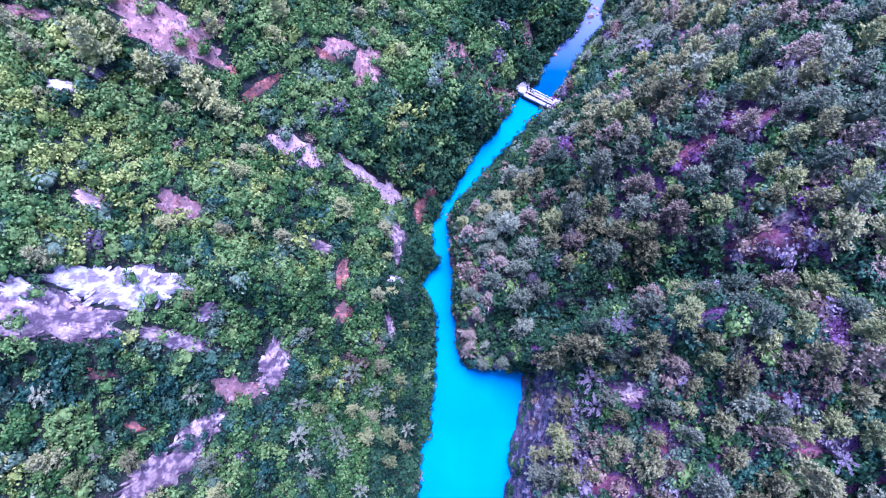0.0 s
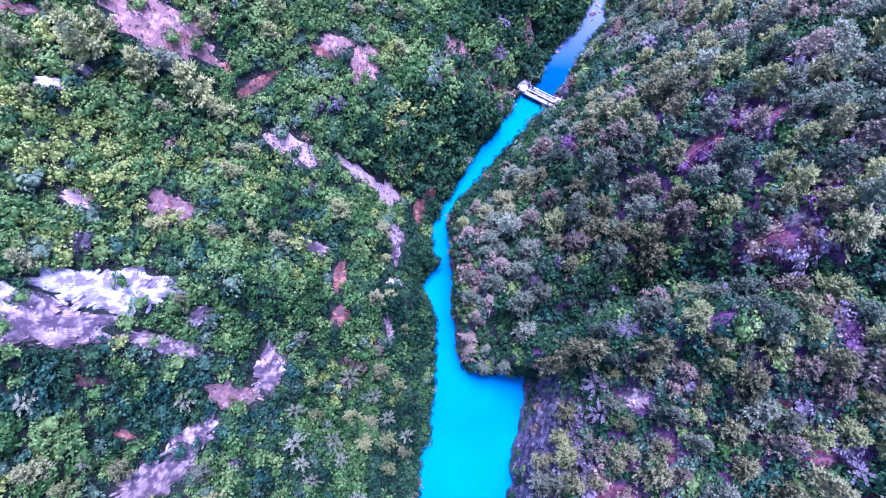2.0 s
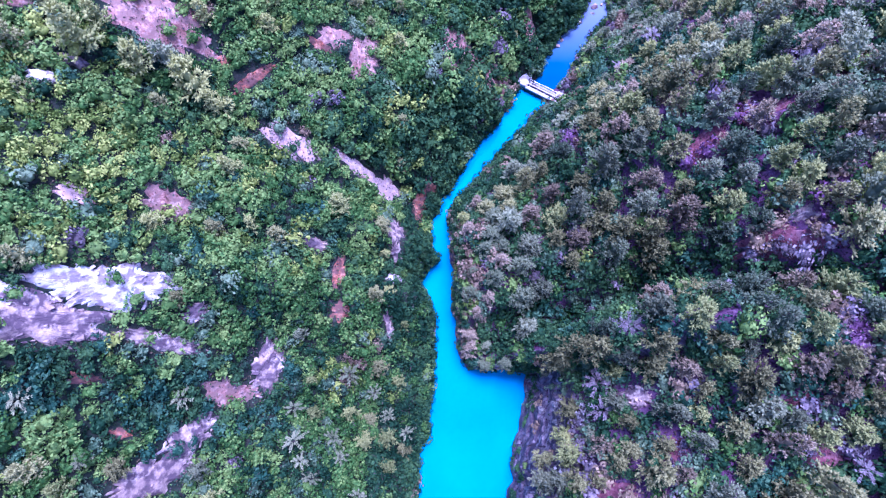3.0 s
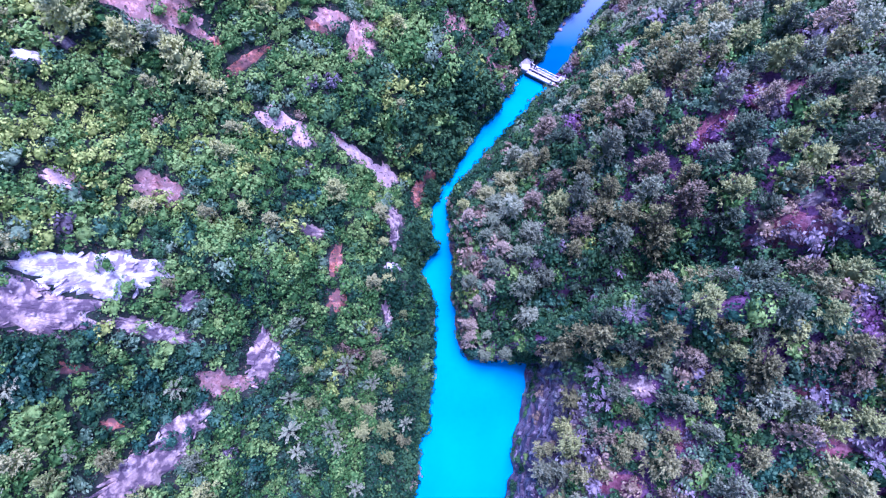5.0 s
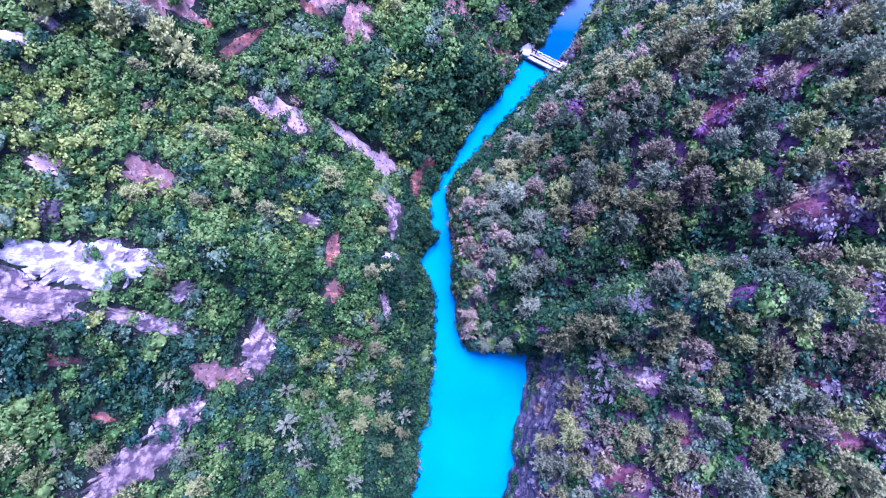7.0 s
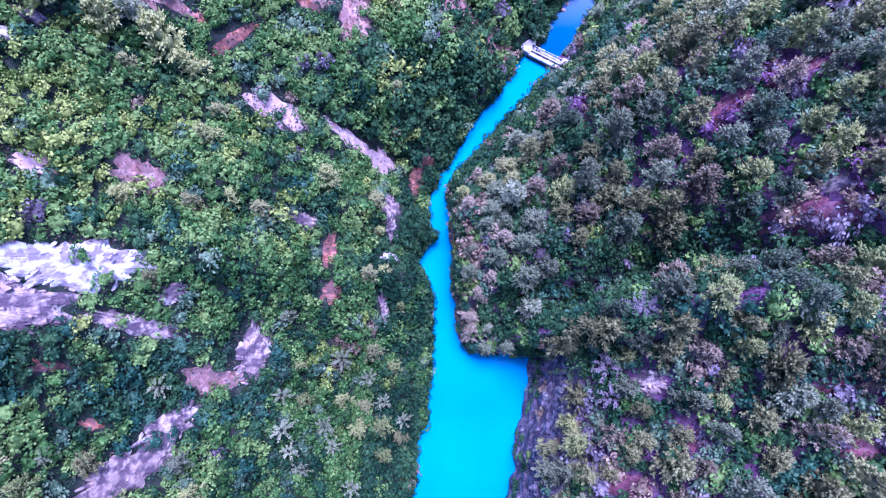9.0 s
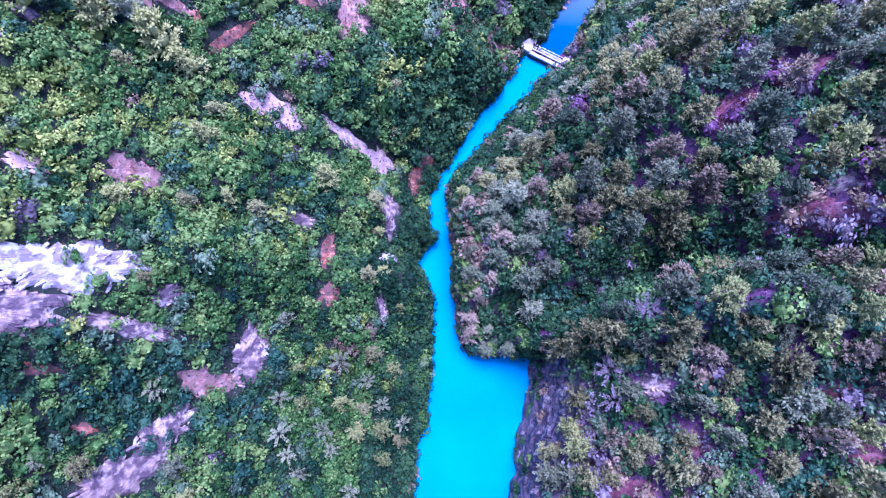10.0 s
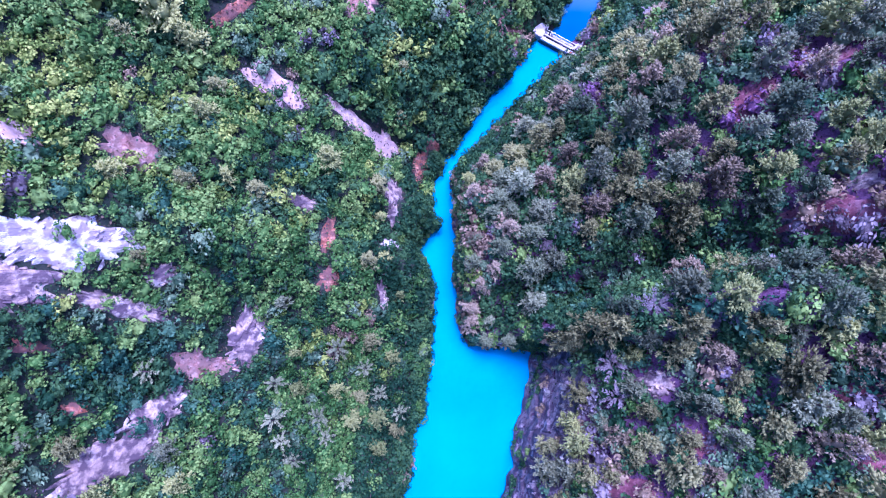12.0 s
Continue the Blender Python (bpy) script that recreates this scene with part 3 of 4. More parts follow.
def pine_crown(seed, whorls, arms, plumes, sprays, droop=0.1, tall=1.55):
    """The crown of a pine 1 m in radius: whorls of limbs that end in plumes of needles, light painted on the outer and
    upper ones, darker towards the stem.
    """
    r = np.random.default_rng(seed)
    vs, fs, sh, off = [], [], [], 0

    def add(v, f, lit):
        nonlocal off
        vs.append(v), fs.append(f + off), sh.append(np.full(len(v), lit))
        off += len(v)

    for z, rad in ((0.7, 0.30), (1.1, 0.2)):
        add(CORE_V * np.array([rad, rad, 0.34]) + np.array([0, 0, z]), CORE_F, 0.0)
    lean = r.uniform(-0.14, 0.14, 2)
    for w in range(whorls):
        t = w / (whorls - 1)
        count = max(3, round(arms * (1 - 0.45 * t)))
        turn = r.uniform(0, 2 * math.pi)
        for k in range(count):
            a = turn + 2 * math.pi * k / count + r.uniform(-0.4, 0.4)
            length = (1.06 - 0.80 * t ** 1.25) * r.uniform(0.68, 1.15)
            out = np.array([math.cos(a), math.sin(a), 0.0])
            foot = np.array([lean[0] * t, lean[1] * t, 0.55 + tall * t * 0.92 + r.uniform(-0.08, 0.08)])
            way = out + np.array([0, 0, 0.12 + 0.75 * t - droop])
            tip = foot + way * length
            s = np.cross(out, (0, 0, 1)) * 0.02
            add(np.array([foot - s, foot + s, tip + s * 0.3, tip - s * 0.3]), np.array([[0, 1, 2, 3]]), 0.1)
            for q in range(plumes):
                u = 0.40 + 0.55 * (q + r.uniform(0.2, 0.8)) / plumes
                aside = np.cross(out, (0, 0, 1)) * (1 if q % 2 else -1) * r.uniform(0.06, 0.2) * (0 if q == plumes - 1 else 1)
                axis = unit(way + np.array([0, 0, 0.2]) + aside * 4)
                v, f = plume(foot + (tip - foot) * u + aside, axis, r.uniform(0.25, 0.38) * (1.05 - 0.3 * t), r.uniform(0.08, 0.125), sprays, r)
                # plumes paler outward and towards the top, as painted light
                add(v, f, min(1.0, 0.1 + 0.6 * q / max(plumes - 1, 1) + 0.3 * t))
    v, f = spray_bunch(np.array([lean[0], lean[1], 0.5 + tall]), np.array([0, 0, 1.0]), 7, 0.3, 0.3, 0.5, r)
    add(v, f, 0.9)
    return np.concatenate(vs), np.concatenate(fs), np.concatenate(sh)


def star_crown(seed, arms, steps, droop, wide=0.36):
    """The open crown of a thin pine: long feathered limbs that spread like a star."""
    r = np.random.default_rng(seed)
    vs, fs, sh, off = [], [], [], 0
    for k in range(arms):
        t = k / arms
        a = 2.399 * k + r.uniform(-0.3, 0.3)
        out = np.array([math.cos(a), math.sin(a), 0.0])
        foot, length = np.array([0, 0, 1.1 + 0.75 * t]), (1.15 - 0.55 * t) * r.uniform(0.75, 1.15)
        for q in range(steps):
            u = 0.12 + 0.9 * (q + r.uniform(0, 0.6)) / steps
            base = foot + out * length * u + np.array([0, 0, length * (0.35 * u - droop * u * u)])
            for sgn in (-1, 1):
                yaw = a + sgn * r.uniform(0.3, 0.75)
                d = unit(np.array([math.cos(yaw), math.sin(yaw), r.uniform(-0.1, 0.4)]))
                size = r.uniform(0.2, 0.34) * (1.1 - 0.35 * u)
                v, f = leaf_quads((base + d * size * 0.5)[None], d[None], unit(np.cross(d, np.array([r.normal() * 0.4, r.normal() * 0.4, 1.0])))[None], np.array([size]), np.array([size * wide]), np.array([0.3]), r)
                # feathers paler along each limb, light painted towards its end
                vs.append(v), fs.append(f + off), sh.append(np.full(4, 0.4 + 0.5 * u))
                off += 4
    return np.concatenate(vs), np.concatenate(fs), np.concatenate(sh)


def trunk_mesh(name, radius, top, limbs, spread, seed):
    """A tapered, slightly crooked trunk, with limbs that fork from it."""
    r = random.Random(seed)
    bm = bmesh.new()

    def limb(points, radii, sides=6):
        rings = []
        for p, rad in zip(points, radii):
            rings.append([bm.verts.new((p[0] + rad * math.cos(2 * math.pi * k / sides), p[1] + rad * math.sin(2 * math.pi * k / sides), p[2])) for k in range(sides)])
        for a, b in zip(rings, rings[1:]):
            for k in range(sides):
                bm.faces.new((a[k], a[(k + 1) % sides], b[(k + 1) % sides], b[k]))
        bm.faces.new(rings[-1])
    steps = 5
    pts = [(r.uniform(-0.05, 0.05) * k, r.uniform(-0.05, 0.05) * k, -0.45 + (top + 0.45) * k / steps) for k in range(steps + 1)]
    limb(pts, [radius * (1 - 0.8 * k / steps) for k in range(steps + 1)])
    for k in range(limbs):
        a = 2 * math.pi * k / limbs + r.uniform(-0.4, 0.4)
        z = top * r.uniform(0.25, 0.6)
        limb([(0, 0, z), (math.cos(a) * spread * 0.5, math.sin(a) * spread * 0.5, z + 0.25 * top), (math.cos(a) * spread, math.sin(a) * spread, z + 0.4 * top)],
             [radius * 0.5, radius * 0.35, radius * 0.12], 4)
    me = bpy.data.meshes.new(name)
    bm.to_mesh(me)
    bm.free()
    me.materials.append(mat_bark)
    return me


SHRUBS = [shrub_crown(101, 9, 16, 0.25), shrub_crown(102, 7, 19, 0.27), shrub_crown(103, 11, 14, 0.23), shrub_crown(104, 9, 16, 0.25, 1.05), shrub_crown(105, 8, 17, 0.26, 1.2, 0.5), shrub_crown(106, 10, 15, 0.24, 0.7)]
SHRUBS += [shrub_crown(107, 5, 16, 0.28), shrub_crown(108, 6, 15, 0.28, 1.1)]
PINES = [pine_crown(201, 5, 7, 3, 8), pine_crown(202, 5, 6, 3, 8, 0.2), pine_crown(203, 4, 7, 4, 8, 0.0, 1.3), pine_crown(204, 6, 6, 3, 8, 0.15, 1.8), pine_crown(208, 5, 7, 3, 8, 0.05, 1.45)]
PINES += [star_crown(205, 11, 6, 0.35), star_crown(206, 13, 6, 0.25), star_crown(207, 10, 7, 0.45)]


def scatter(x0, x1, y0, y1, gap, tries, seed, accept):
    """Places with a least distance (in space) from each other; accept gives the chance and the gap's factor."""
    r = np.random.default_rng(seed)
    x, y = r.uniform(x0, x1, tries), r.uniform(y0, y1, tries)
    z = height(x, y)
    chance, wide = accept(x, y, z)
    keep = r.uniform(size=tries) < chance
    x, y, z, wide = x[keep], y[keep], z[keep], wide[keep]
    cell, grid, out = gap * 1.6, {}, []
    for k in range(len(x)):
        p = (x[k], y[k], z[k] * 0.7)
        key = (int(p[0] // cell), int(p[1] // cell), int(p[2] // cell))
        g = (gap * wide[k]) ** 2
        ok = True
        for i in (-1, 0, 1):
            for j in (-1, 0, 1):
                for m in (-1, 0, 1):
                    for q in grid.get((key[0] + i, key[1] + j, key[2] + m), ()):
                        if (q[0] - p[0]) ** 2 + (q[1] - p[1]) ** 2 + (q[2] - p[2]) ** 2 < g:
                            ok = False
        if ok:
            grid.setdefault(key, []).append(p)
            out.append(k)
    return np.stack([x[out], y[out], z[out], wide[out]], -1)


def near(x, y, cx, cy, rx, ry):
    return np.exp(-(((x - cx) / rx) ** 2 + ((y - cy) / ry) ** 2))


def by_weir(x, y, grow=0.0):
    """Close to the weir and its two abutments."""
    u, v = (x - 32.2) * 0.86 - (y - 104.7) * 0.51, (x - 32.2) * 0.51 + (y - 104.7) * 0.86
    return (u / (10.5 + grow)) ** 2 + (v / (4.6 + grow)) ** 2 < 1


def west_of_river(x, y):
    left, right = banks_at(y)
    return x < (left + right) / 2


def gully(x, y, wide=4.5):
    """The wooded ravine on the east side."""
    line = np.interp(x, [22, 25, 35, 45, 53, 61, 69, 78], [18.5, 21.5, 28, 31.5, 32.5, 31, 25.5, 21])
    return np.maximum(np.exp(-((y - line) / wide) ** 2) * (x > 20), np.exp(-((x - 16) / 5.5) ** 2 - ((y - 26) / 8) ** 2))


def pines_wanted(x, y, z):
    d, west = bank_distance(x, y), west_of_river(x, y)
    c = np.where(west, 0.009, 0.95)
    c = np.maximum(c, west * 0.55 * near(x, y, -19, -1, 12, 12))
    c = np.maximum(c, west * 0.9 * near(x, y, -57, 71.5, 8, 3.0))
    c = np.maximum(c, west * 0.5 * near(x, y, -62, -9, 8, 5))
    c = np.maximum(c, west * 0.25 * near(x, y, -73, 73, 8, 7))
    c = np.maximum(c, west * 0.5 * near(x, y, -43, 42, 6, 2.5))
    c = np.maximum(c, west * 1.2 * near(x, y, -27, 63, 1.8, 1.5))
    c = c * (1 - np.clip(1.6 * gully(x, y, 5.5), 0, 1)) * np.where(~west & (y < 15) & (d < 10), 0.3, 1.0) * np.where(west, 1, (1 - 0.95 * near(x, y, 23, 64, 13, 23)) * (1 - np.clip(1.3 * near(x, y, 31, 30, 9, 8) + 1.5 * near(x, y, 21, 19, 5, 4.5), 0, 1)))
    c = np.where((d < 3.2) | by_weir(x, y, 2.0) | ((x - 38.5) ** 2 + (y - 98.5) ** 2 < 90) | bare_at(x, y, 0.8) | (bare_at(x, y, 0.9, 4.0, PALE_EARTH + RED_EARTH) & west & (y > 20)) | (~west & (d < 4.5) & (y < 15)) | (~west & (d < 14) & (y > 60) & (y < 116)), 0, c)
    return c, np.where((d < 12) & (y > 16), 0.8, 1.0) * np.where(~west & (y < 18), 0.9, 1.0) * np.where(y > 75, 0.85, 1.0)


def shrubs_wanted(x, y, z):
    d, west = bank_distance(x, y), west_of_river(x, y)
    c = np.where(west, 1.0, 0.16 + 0.8 * gully(x, y) + 0.85 * near(x, y, 23, 64, 15, 25))
    c = np.where(~west & (d < 12), 0.9, c)
    c = np.where(~west & (d < 9) & (y < 15.5), 0, c)
    c = np.where(bare_at(x, y, 0.95, 0.9), np.where(west, 0.018, 0.06), c)
    c = np.where(west & bare_at(x, y, 0.9, 0.6, WHITE_ROCK + GREY_ROCK), 0.008, c)
    c = np.where(bare_at(x, y, 0.8, 1.2, PALE_EARTH + RED_EARTH) & west, 0.001, c)
    c = np.where(~west & (d < 4) & (y > 62) & (y < 112), c * 0.35, c)
    c = np.where((d < 0.35) | by_weir(x, y, 0.5), 0, c)
    return c, np.where(west, np.where((y > 66) & (d < 30) & (d > 3), 1.3, 1.0), 1.12) * np.where(d < 3, 0.75, 1.0) * np.where(~west & (d < 8) & (y < 15), 0.7, 1.0)


def leaf_tone(x, y, r):
    west, d = west_of_river(x, y), bank_distance(x, y)
    if not west and bare_at(np.array([x]), np.array([y]), 0.9)[0]:
        return ("mauve", "litter", "tan", "mauve")[int(r.integers(4))]
    if west:
        # deep green gathers near the bank, also to paint in the shade there
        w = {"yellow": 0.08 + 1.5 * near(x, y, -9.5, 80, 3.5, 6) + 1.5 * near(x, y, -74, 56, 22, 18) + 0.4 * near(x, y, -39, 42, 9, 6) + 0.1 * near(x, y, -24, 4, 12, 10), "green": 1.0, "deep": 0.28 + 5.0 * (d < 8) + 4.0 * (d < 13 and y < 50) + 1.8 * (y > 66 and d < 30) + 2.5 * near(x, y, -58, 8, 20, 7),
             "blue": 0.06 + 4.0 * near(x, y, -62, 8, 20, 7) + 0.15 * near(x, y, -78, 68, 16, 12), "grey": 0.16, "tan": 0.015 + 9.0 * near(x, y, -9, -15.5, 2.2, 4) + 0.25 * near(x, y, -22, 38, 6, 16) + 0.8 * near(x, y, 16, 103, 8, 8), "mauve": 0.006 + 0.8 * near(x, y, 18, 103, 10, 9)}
    else:
        rim, bluff = near(x, y, 7, 34, 6, 17), 1 - 0.75 * near(x, y, 26, -2, 6, 17)
        # dark scrub of the ravine and notch, crowded to paint in their shade
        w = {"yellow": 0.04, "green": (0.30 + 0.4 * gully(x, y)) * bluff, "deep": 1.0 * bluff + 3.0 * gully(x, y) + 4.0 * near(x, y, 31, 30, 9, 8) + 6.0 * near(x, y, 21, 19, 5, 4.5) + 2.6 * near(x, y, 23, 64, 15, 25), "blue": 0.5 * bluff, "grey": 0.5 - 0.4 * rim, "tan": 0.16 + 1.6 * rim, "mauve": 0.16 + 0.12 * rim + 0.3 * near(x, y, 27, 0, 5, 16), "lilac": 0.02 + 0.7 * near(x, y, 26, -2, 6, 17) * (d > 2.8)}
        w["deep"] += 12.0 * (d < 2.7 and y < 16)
    # plants of one kind stand together
    keys = [k for k in ("blue", "deep", "green", "grey", "yellow", "tan", "lilac", "mauve") if k in w]
    p = np.cumsum([max(w[k], 0) for k in keys])
    u = 0.5 + 0.42 * (r.uniform() - 0.5) * 2 + 1.0 * (float(vnoise(x, y, 8, 91)) - 0.5)
    u = min(max(u, 0.0), 0.999) if 0 <= u < 1 else r.uniform()
    return keys[int(np.searchsorted(p / p[-1], u, side="right"))]


def needle_tone(x, y, r):
    w = {"olive": 0.9, "sage": 0.7 * (1 - 0.8 * near(x, y, 60, 44, 18, 8)), "dark": (0.22 if y > 16 else 0.08) + 1.6 * near(x, y, 80, 70, 26, 36), "rust": 0.42 + 1.8 * near(x, y, 8, 34, 8, 18), "lime": 0.34 + 0.8 * near(x, y, 60, 44, 16, 8), "pale": 0.0 if y > 16 else 0.2, "violet": 0.05 + 0.3 * near(x, y, 60, 18, 12, 8)}
    rim = 1 - 0.85 * near(x, y, 9, 33, 10, 18)
    if y < 16:
        w = {"olive": 1.0, "sage": 0.7, "rust": 0.8 * (1 - near(x, y, 27, -2, 8, 20)), "lime": 0.45 + 0.6 * (x > 48), "pale": 0.12 + 0.6 * near(x, y, 27, -2, 8, 20), "violet": 0.06 + 0.3 * near(x, y, 30, 0, 7, 20)}
    w = {k: v * (1 if k == "rust" else rim) for k, v in w.items()}
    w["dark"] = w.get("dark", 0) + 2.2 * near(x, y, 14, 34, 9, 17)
    if west_of_river(x, y):
        w = {"olive": 0.8, "sage": 0.1, "lime": 1.2, "pale": 0.02 if y > 20 else 2.0}
    elif y > 65 and bank_distance(x, y) < 30:
        w = {"olive": 0.35, "sage": 0.9, "dark": 0.9, "rust": 0.2, "lime": 0.05, "violet": 0.15}
    keys = list(w)
    p = np.array([w[k] for k in keys], float)
    return keys[r.choice(len(keys), p=p / p.sum())]


def turned(verts, spin, tilt, tilt_to, size, tall, wide, at):
    """A plant's corners turned about the upright, tilted a little, scaled and set down."""
    c, s = math.cos(spin), math.sin(spin)
    a, b = verts[:, 0] * wide, verts[:, 1] / wide
    x, y, z = a * c - b * s, a * s + b * c, verts[:, 2]
    x, y, z = x * size, y * size, z * tall
    x = x + z * tilt * math.cos(tilt_to)
    y = y + z * tilt * math.sin(tilt_to)
    return np.stack([x + at[0], y + at[1], z + at[2]], -1)


def grow(places, singles, kinds, palette, tone_of, size_of, names, labels, group, seed):
    """Sets plants down: the ones in the near stretch as things of their own, the others joined."""
    r = np.random.default_rng(seed)
    mats = list(palette.values())
    slots = {k: n for n, k in enumerate(palette)}
    crowns, trunks = {}, {}
    vs, fs, ms, tints, tip_lights, off = [], [], [], [], [], 0
    for k, (x, y, z, wide) in enumerate(places):
        tone, shape = tone_of(x, y, r), int(r.integers(len(kinds) - (2 if kinds is SHRUBS else 3)))
        if wide < 0.8 and kinds is SHRUBS:
            shape = len(kinds) - 1 - int(r.integers(2))
        if tone == "violet" or tone == "pale" and west_of_river(x, y):
            shape = len(kinds) - 1 - int(r.integers(3))
        size, tall = size_of(x, y, wide, r)
        spin, tilt, to, oval = r.uniform(0, 2 * math.pi), r.uniform(0, 0.2), r.uniform(0, 2 * math.pi), r.uniform(0.85, 1.2)
        if singles[k]:
            key = (tone, shape)
            if key not in crowns:
                v, f, lit = kinds[shape]
                crowns[key] = mesh_from("crown", v, f, (palette[tone],), None, True)
                crowns[key].attributes.new("tip_light", "FLOAT", "POINT").data.foreach_set("value", lit.astype(np.float32))
            if shape not in trunks:
                trunks[shape] = trunk_mesh("trunk", 0.09, 1.0 if group == "broadleaf trees" else 2.2, 4 if group == "broadleaf trees" else 0, 0.4, shape)
            thing = new(names[0])
            thing.matrix_basis = Matrix.Translation((x, y, z)) @ Euler((tilt * math.sin(to), tilt * math.cos(to), spin)).to_matrix().to_4x4() @ Matrix.Diagonal((size * oval, size / oval, tall, 1))
            tagged(thing, labels[tone], "tree", group)
            for nm, me in (("trunk", trunks[shape]), ("crown", crowns[key])):
                ob = new(nm, me)
                ob.parent = thing
        else:
            v, f, lit = kinds[shape]
            tip_lights.append(lit.astype(np.float32))
            vs.append(turned(v, spin, tilt, to, size, tall, oval, (x, y, z - 0.1)))
            fs.append(f + off), ms.append(np.full(len(f), slots[tone], np.int32))
            tints.append(np.full(len(v), r.uniform(), np.float32))
            off += len(v)
    if vs:
        ob = new(names[1], mesh_from(names[1], np.concatenate(vs), np.concatenate(fs), mats, np.concatenate(ms), True))
        ob.data.attributes.new("tint", "FLOAT", "POINT").data.foreach_set("value", np.concatenate(tints))
        ob.data.attributes.new("tip_light", "FLOAT", "POINT").data.foreach_set("value", np.concatenate(tip_lights))
        tagged(ob, names[2], "trees", kind="stuff")


pines = scatter(-88, 90, -24, 147, 4.8, 16000, 5, pines_wanted)
single = (pines[:, 0] > 20) & (pines[:, 0] < 72) & (pines[:, 1] > -22) & (pines[:, 1] < 75) | (pines[:, 0] < -2) & (pines[:, 1] < 26) & (pines[:, 0] > -66)
single &= np.cumsum(single) <= 300
PINE_LABEL = {"dark": "dark green pine with dense whorled branches", "olive": "olive-green pine with open whorled branches on the slope", "sage": "pale grey-green pine with star-like spreading branches",
              "pale": "pale silvery pine with thin star-like branches", "rust": "pine with dry rust-brown needles", "lime": "yellow-green pine, its tips coloured lighter", "violet": "nearly bare violet-grey dead pine with thin twigs"}


def pine_size(x, y, wide, r):
    s = r.triangular(2.3, 3.2, 4.4) * wide * (0.72 + 0.4 * near(x, y, -60, 71, 18, 5) if west_of_river(x, y) else 1.0)
    return s, s * r.uniform(1.05, 1.55)


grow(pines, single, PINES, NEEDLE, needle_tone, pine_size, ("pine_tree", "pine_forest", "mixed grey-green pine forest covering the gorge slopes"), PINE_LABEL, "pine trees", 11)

def cliff_wanted(x, y, z):
    d = bank_distance(x, y)
    return np.where((d > 1.0) & (d < 11) & ~west_of_river(x, y), 0.06, 0.0), np.full(len(x), 1.0)


cliff_shrubs = scatter(14, 36, -22, 15.5, 2.7, 1500, 8, cliff_wanted)
cliff_shrubs[:, 3] = 0.75
shrubs = scatter(-85, 87, -22, 143, 1.95, 90000, 6, shrubs_wanted)


def bank_wanted(x, y, z):
    d = bank_distance(x, y)
    return np.where((d > 0.3) & (d < 2.6) & ~by_weir(x, y), np.where(~west_of_river(x, y) & (y < 15.5), 0.05, 1.0), 0.0), np.full(len(x), 1.0)


bank_shrubs = scatter(-25, 65, -22, 143, 1.35, 60000, 9, bank_wanted)
bank_shrubs[:, 3] = np.where(west_of_river(bank_shrubs[:, 0], bank_shrubs[:, 1]), 0.92, 0.7)
shrubs = np.concatenate([shrubs[bank_distance(shrubs[:, 0], shrubs[:, 1]) > 2.0], cliff_shrubs, bank_shrubs, np.array([(x, y, height(x, y)[0], 1.15) for x, y in ((-2.3, 48.0), (-4.2, 49.6), (-4.4, 47.4))])])
single = (shrubs[:, 0] < -1) & (shrubs[:, 0] > -46) & (shrubs[:, 1] > -18) & (shrubs[:, 1] < 34)
single &= np.cumsum(single) <= 300
SHRUB_LABEL = {"yellow": "bright yellow-green rounded broadleaf tree", "green": "green rounded broadleaf tree in dense scrub", "deep": "deep green evergreen oak in dense scrub, darkened for shade",
               "blue": "blue-green shaded broadleaf tree", "grey": "grey-green broadleaf tree with dusty leaves", "tan": "dry tan-leaved small tree", "lilac": "dusty pale lilac-twigged bush on the rock", "mauve": "leafless mauve-twigged small tree"}


def shrub_size(x, y, wide, r):
    s = min(r.triangular(1.5, 2.15, 3.2) * wide * (1.15 if wide > 1.2 else 1.0), (1.25 if west_of_river(x, y) else 0.85) + bank_distance(x, y))
    return s, s * r.uniform(0.75, 1.2)


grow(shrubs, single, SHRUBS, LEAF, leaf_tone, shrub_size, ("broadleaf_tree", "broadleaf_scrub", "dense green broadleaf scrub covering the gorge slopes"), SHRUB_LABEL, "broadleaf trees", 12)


def undergrowth(name, n, x0, x1, palette, seed, label, want):
    """Low sprays of leaves and twigs that fill the gaps between the plants."""
    r = np.random.default_rng(seed)
    x, y = r.uniform(x0, x1, n), r.uniform(-22, 143, n)
    keep = (bank_distance(x, y) > 0.2) & (r.uniform(size=n) < want(x, y))
    x, y = x[keep], y[keep]
    n = len(x)
    at = np.stack([x, y, height(x, y) + r.uniform(0.05, 0.7, n)], -1)
    normal = unit(np.stack([r.normal(size=n) * 0.6, r.normal(size=n) * 0.6, np.ones(n)], -1))
    ahead = unit(np.cross(normal, r.normal(size=(n, 3))))
    size = r.uniform(0.3, 0.65, n)
    v, f = leaf_quads(at, ahead, np.cross(normal, ahead), size, size * r.uniform(0.4, 0.9, n), r.uniform(0.2, 0.7, n), r)
    slot = np.clip((vnoise(x, y, 6, seed) * 1.3 - 0.15 + r.normal(size=n) * 0.15) * len(palette), 0, len(palette) - 1).astype(np.int32)
    tagged(new(name, mesh_from(name, v, f, palette, slot, True)), label, "undergrowth", kind="stuff")


undergrowth("undergrowth", 50000, -85, 30, [LEAF["deep"], LEAF["green"], LEAF["blue"], LEAF["green"]], 71, "low green undergrowth between the trees",
            lambda x, y: np.where(west_of_river(x, y), np.where(bare_at(x, y, 0.7), 0.1, np.where((y > 66) & (bank_distance(x, y) < 30), 0.4, 0.9)), 0))
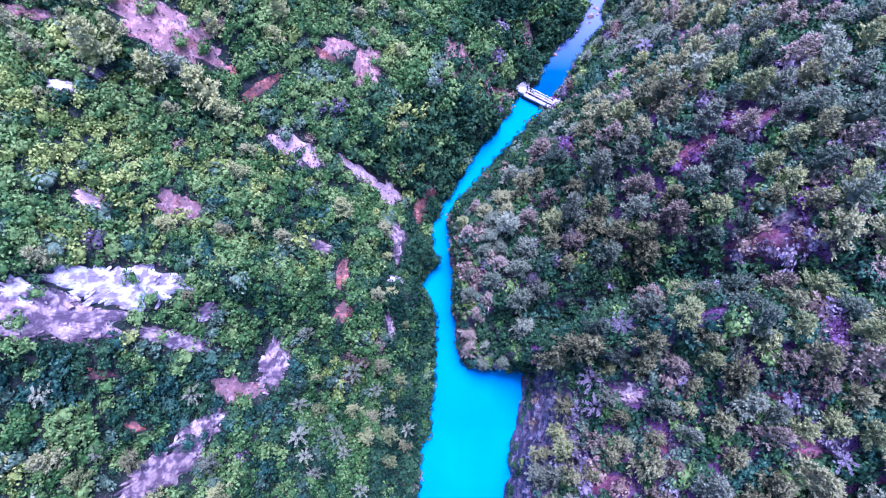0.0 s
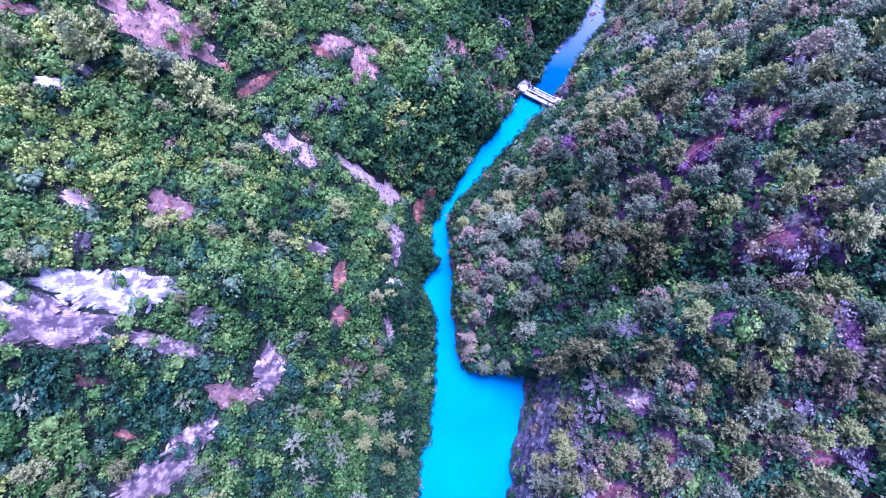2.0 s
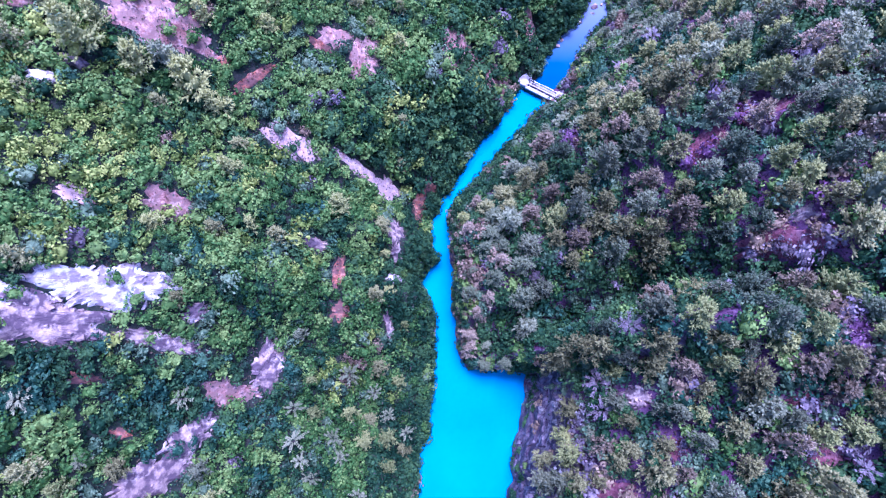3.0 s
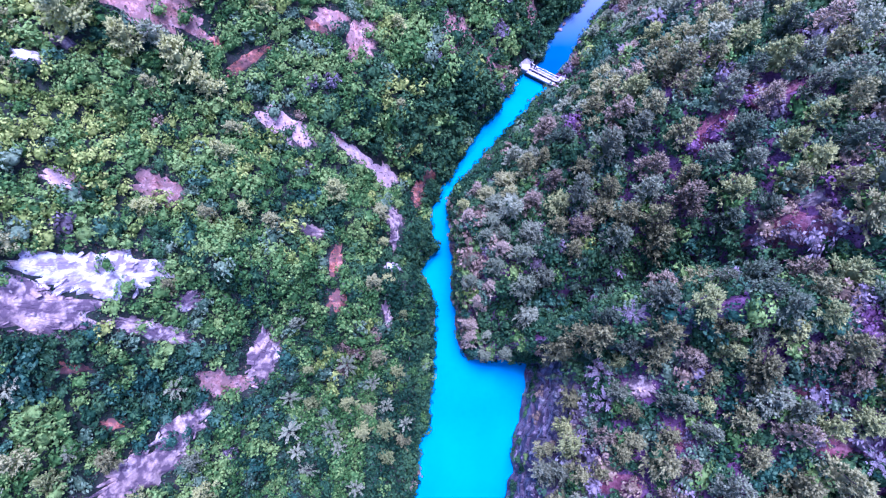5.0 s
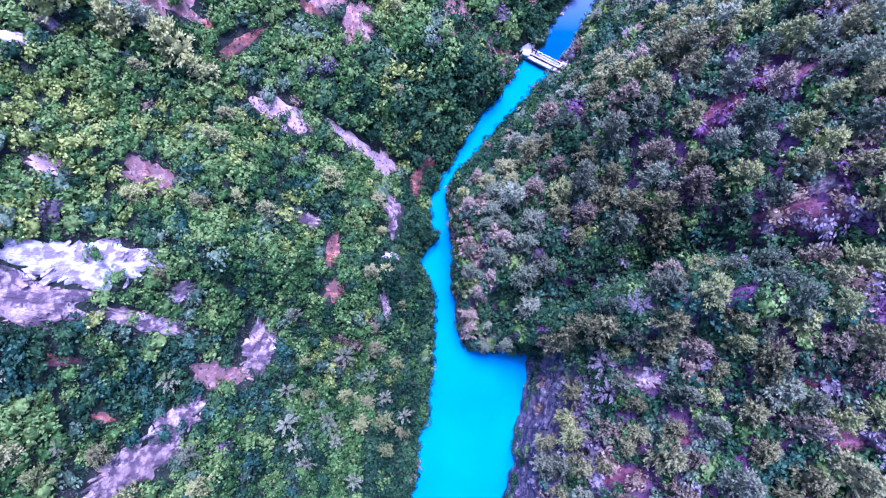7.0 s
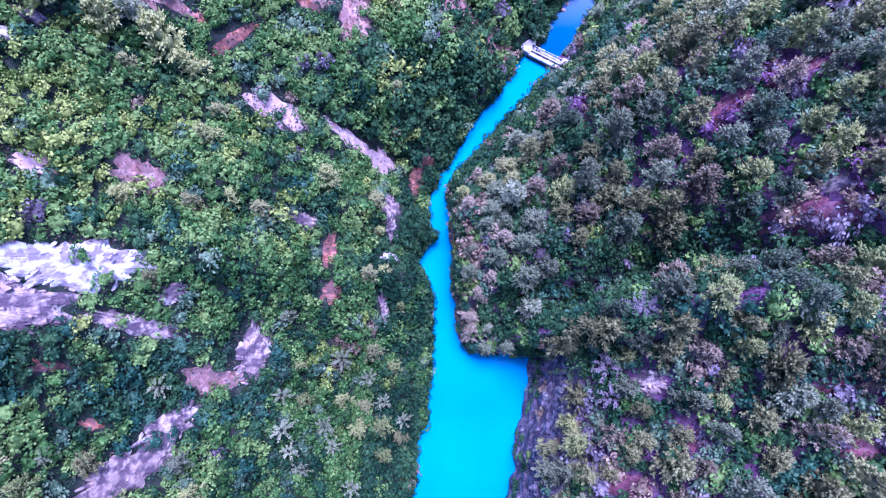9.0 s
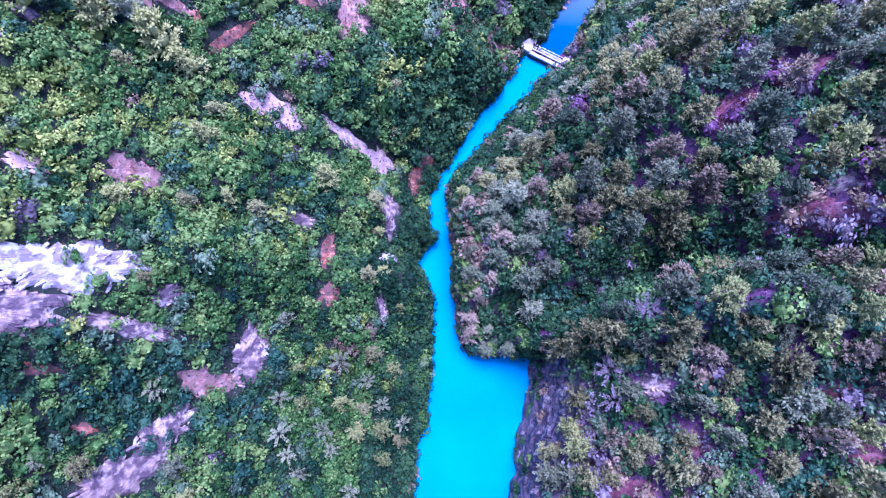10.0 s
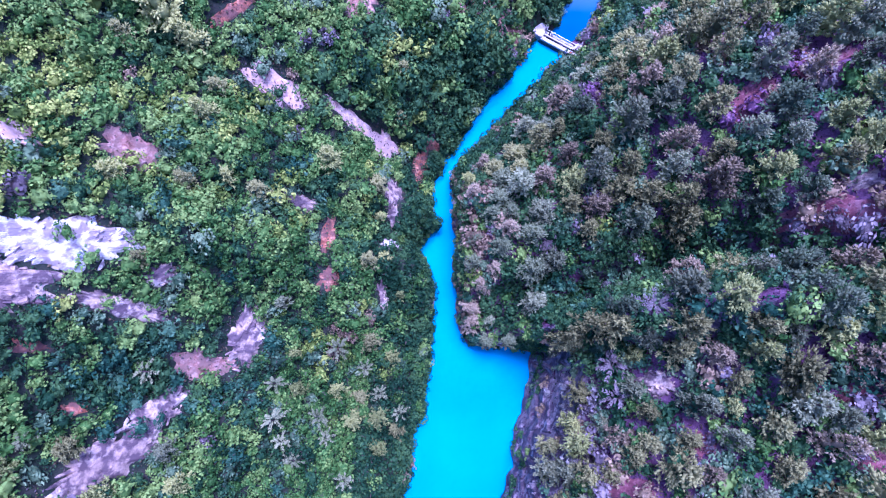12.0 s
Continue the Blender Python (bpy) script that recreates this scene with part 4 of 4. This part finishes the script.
undergrowth("dry_undergrowth", 45000, 0, 87, [LEAF["litter"], LEAF["litter"], LEAF["deep"], LEAF["litter"], LEAF["mauve"], LEAF["litter"]], 72, "dry mauve twigs and litter below the pines",
            lambda x, y: np.where(west_of_river(x, y), 0, np.where(bare_at(x, y, 0.8), 0.08, 0.8)))

undergrowth("dry_grass", 150000, -88, 87, [LEAF["tan"], LEAF["mauve"], LEAF["grey"], LEAF["tan"]], 73, "dry tufts of grass and twigs on the bare earth",
            lambda x, y: np.where(bare_at(x, y, 1.15), np.where(bare_at(x, y, 0.75), 0.28, 0.6), 0))

# ---------------------------------------------------------------- the weir
weir = new("weir")
weir.matrix_basis = Matrix.Translation((32.2, 104.7, 0)) @ Euler((0, 0, math.atan2(-7.4, 12.5))).to_matrix().to_4x4() @ Matrix.Diagonal((1.16, 1.12, 1, 1))
tagged(weir, "small pale concrete weir with a walkway across the river", "weir")
T = Matrix.Translation
part("wall", box_bm(9.6, 0.9, 3.0, T((0, -1.35, -0.6)), 0.06), mat_dark, weir, "wet dark concrete face")
part("deck", box_bm(8.8, 1.15, 0.4, T((0, -1.2, 1.5)), 0.05), mat_concrete, weir)
# added slab: keeps the gap between the beams dark and hides the water
part("dark_gap_slab", box_bm(8.8, 1.9, 0.3, T((0, 0.2, 0.75)), 0.03), mat_dark, weir, "dark slab added below the gap between the beams, hiding the water")
part("kerb", box_bm(8.8, 0.2, 0.3, T((0, -1.7, 1.85)), 0.03), mat_concrete, weir)
part("beam", box_bm(8.8, 0.42, 0.4, T((0, 0.15, 1.55)), 0.04), mat_concrete, weir)
part("sill", box_bm(8.6, 0.6, 0.3, T((0, 1.15, 1.1)), 0.04), mat_concrete, weir)
for x in (-3.6, -1.2, 1.2, 3.6):
    part("pier", box_bm(0.3, 2.9, 2.5, T((x, 0.05, -0.1)), 0.05), mat_concrete, weir)
for x in (-4.3, -3.1):
    part("hoist_post", box_bm(0.28, 0.28, 2.2, T((x, 0.9, 2.2)), 0.03), mat_dark, weir, "dark steel hoist post")
part("bollard", box_bm(0.35, 0.35, 1.3, T((-2.4, 0.9, 2.0)), 0.05), mat_concrete, weir)
part("abutment", box_bm(3.8, 4.0, 4.0, T((-6.1, 0.5, 0.35)), 0.15), mat_concrete, weir)
part("abutment", box_bm(3.2, 3.8, 4.0, T((5.8, 0.1, 0.4)), 0.15), mat_concrete, weir)
part("parapet", box_bm(0.3, 3.6, 0.6, T((-7.8, 0.5, 2.62)), 0.04), mat_concrete, weir)
rail = part("railing", box_bm(8.4, 0.1, 0.1, T((0, 1.35, 2.2)), 0.02), mat_steel, weir, "thin grey steel railing")
for k in range(7):
    part("post", box_bm(0.1, 0.1, 1.0, T((-4.1 + 1.36 * k, 1.35, 1.7))), mat_steel, rail)
part("sluice_gate", box_bm(1.3, 0.7, 2.3, T((4.5, -1.6, 1.2)), 0.05), mat_redpaint, weir, "faded red sluice gate")


# ---------------------------------------------------------------- boulders in the upper river
stone = [block_mesh(500 + k, mat_greyrock) for k in range(4)]
for k, (x, y, size) in enumerate([(38.6, 122.5, 1.5), (40.2, 124.6, 1.2), (47.0, 132.0, 1.3), (51.6, 135.5, 1.2), (52.4, 138.0, 1.7), (51.4, 140.5, 1.0), (54.6, 141.5, 1.5), (53.2, 143.2, 1.2), (55.0, 139.0, 0.9)]):
    ob = new("boulder", stone[k % 4])
    ob.matrix_basis = Matrix.Translation((x, y, 0.35)) @ Euler((0.1 * k, 0.2, 0.9 * k)).to_matrix().to_4x4() @ Matrix.Diagonal((size * 1.3, size, size * 0.8, 1))
    tagged(ob, "pale grey boulder lying in the shallow river", "boulder", "boulders in the upper river")
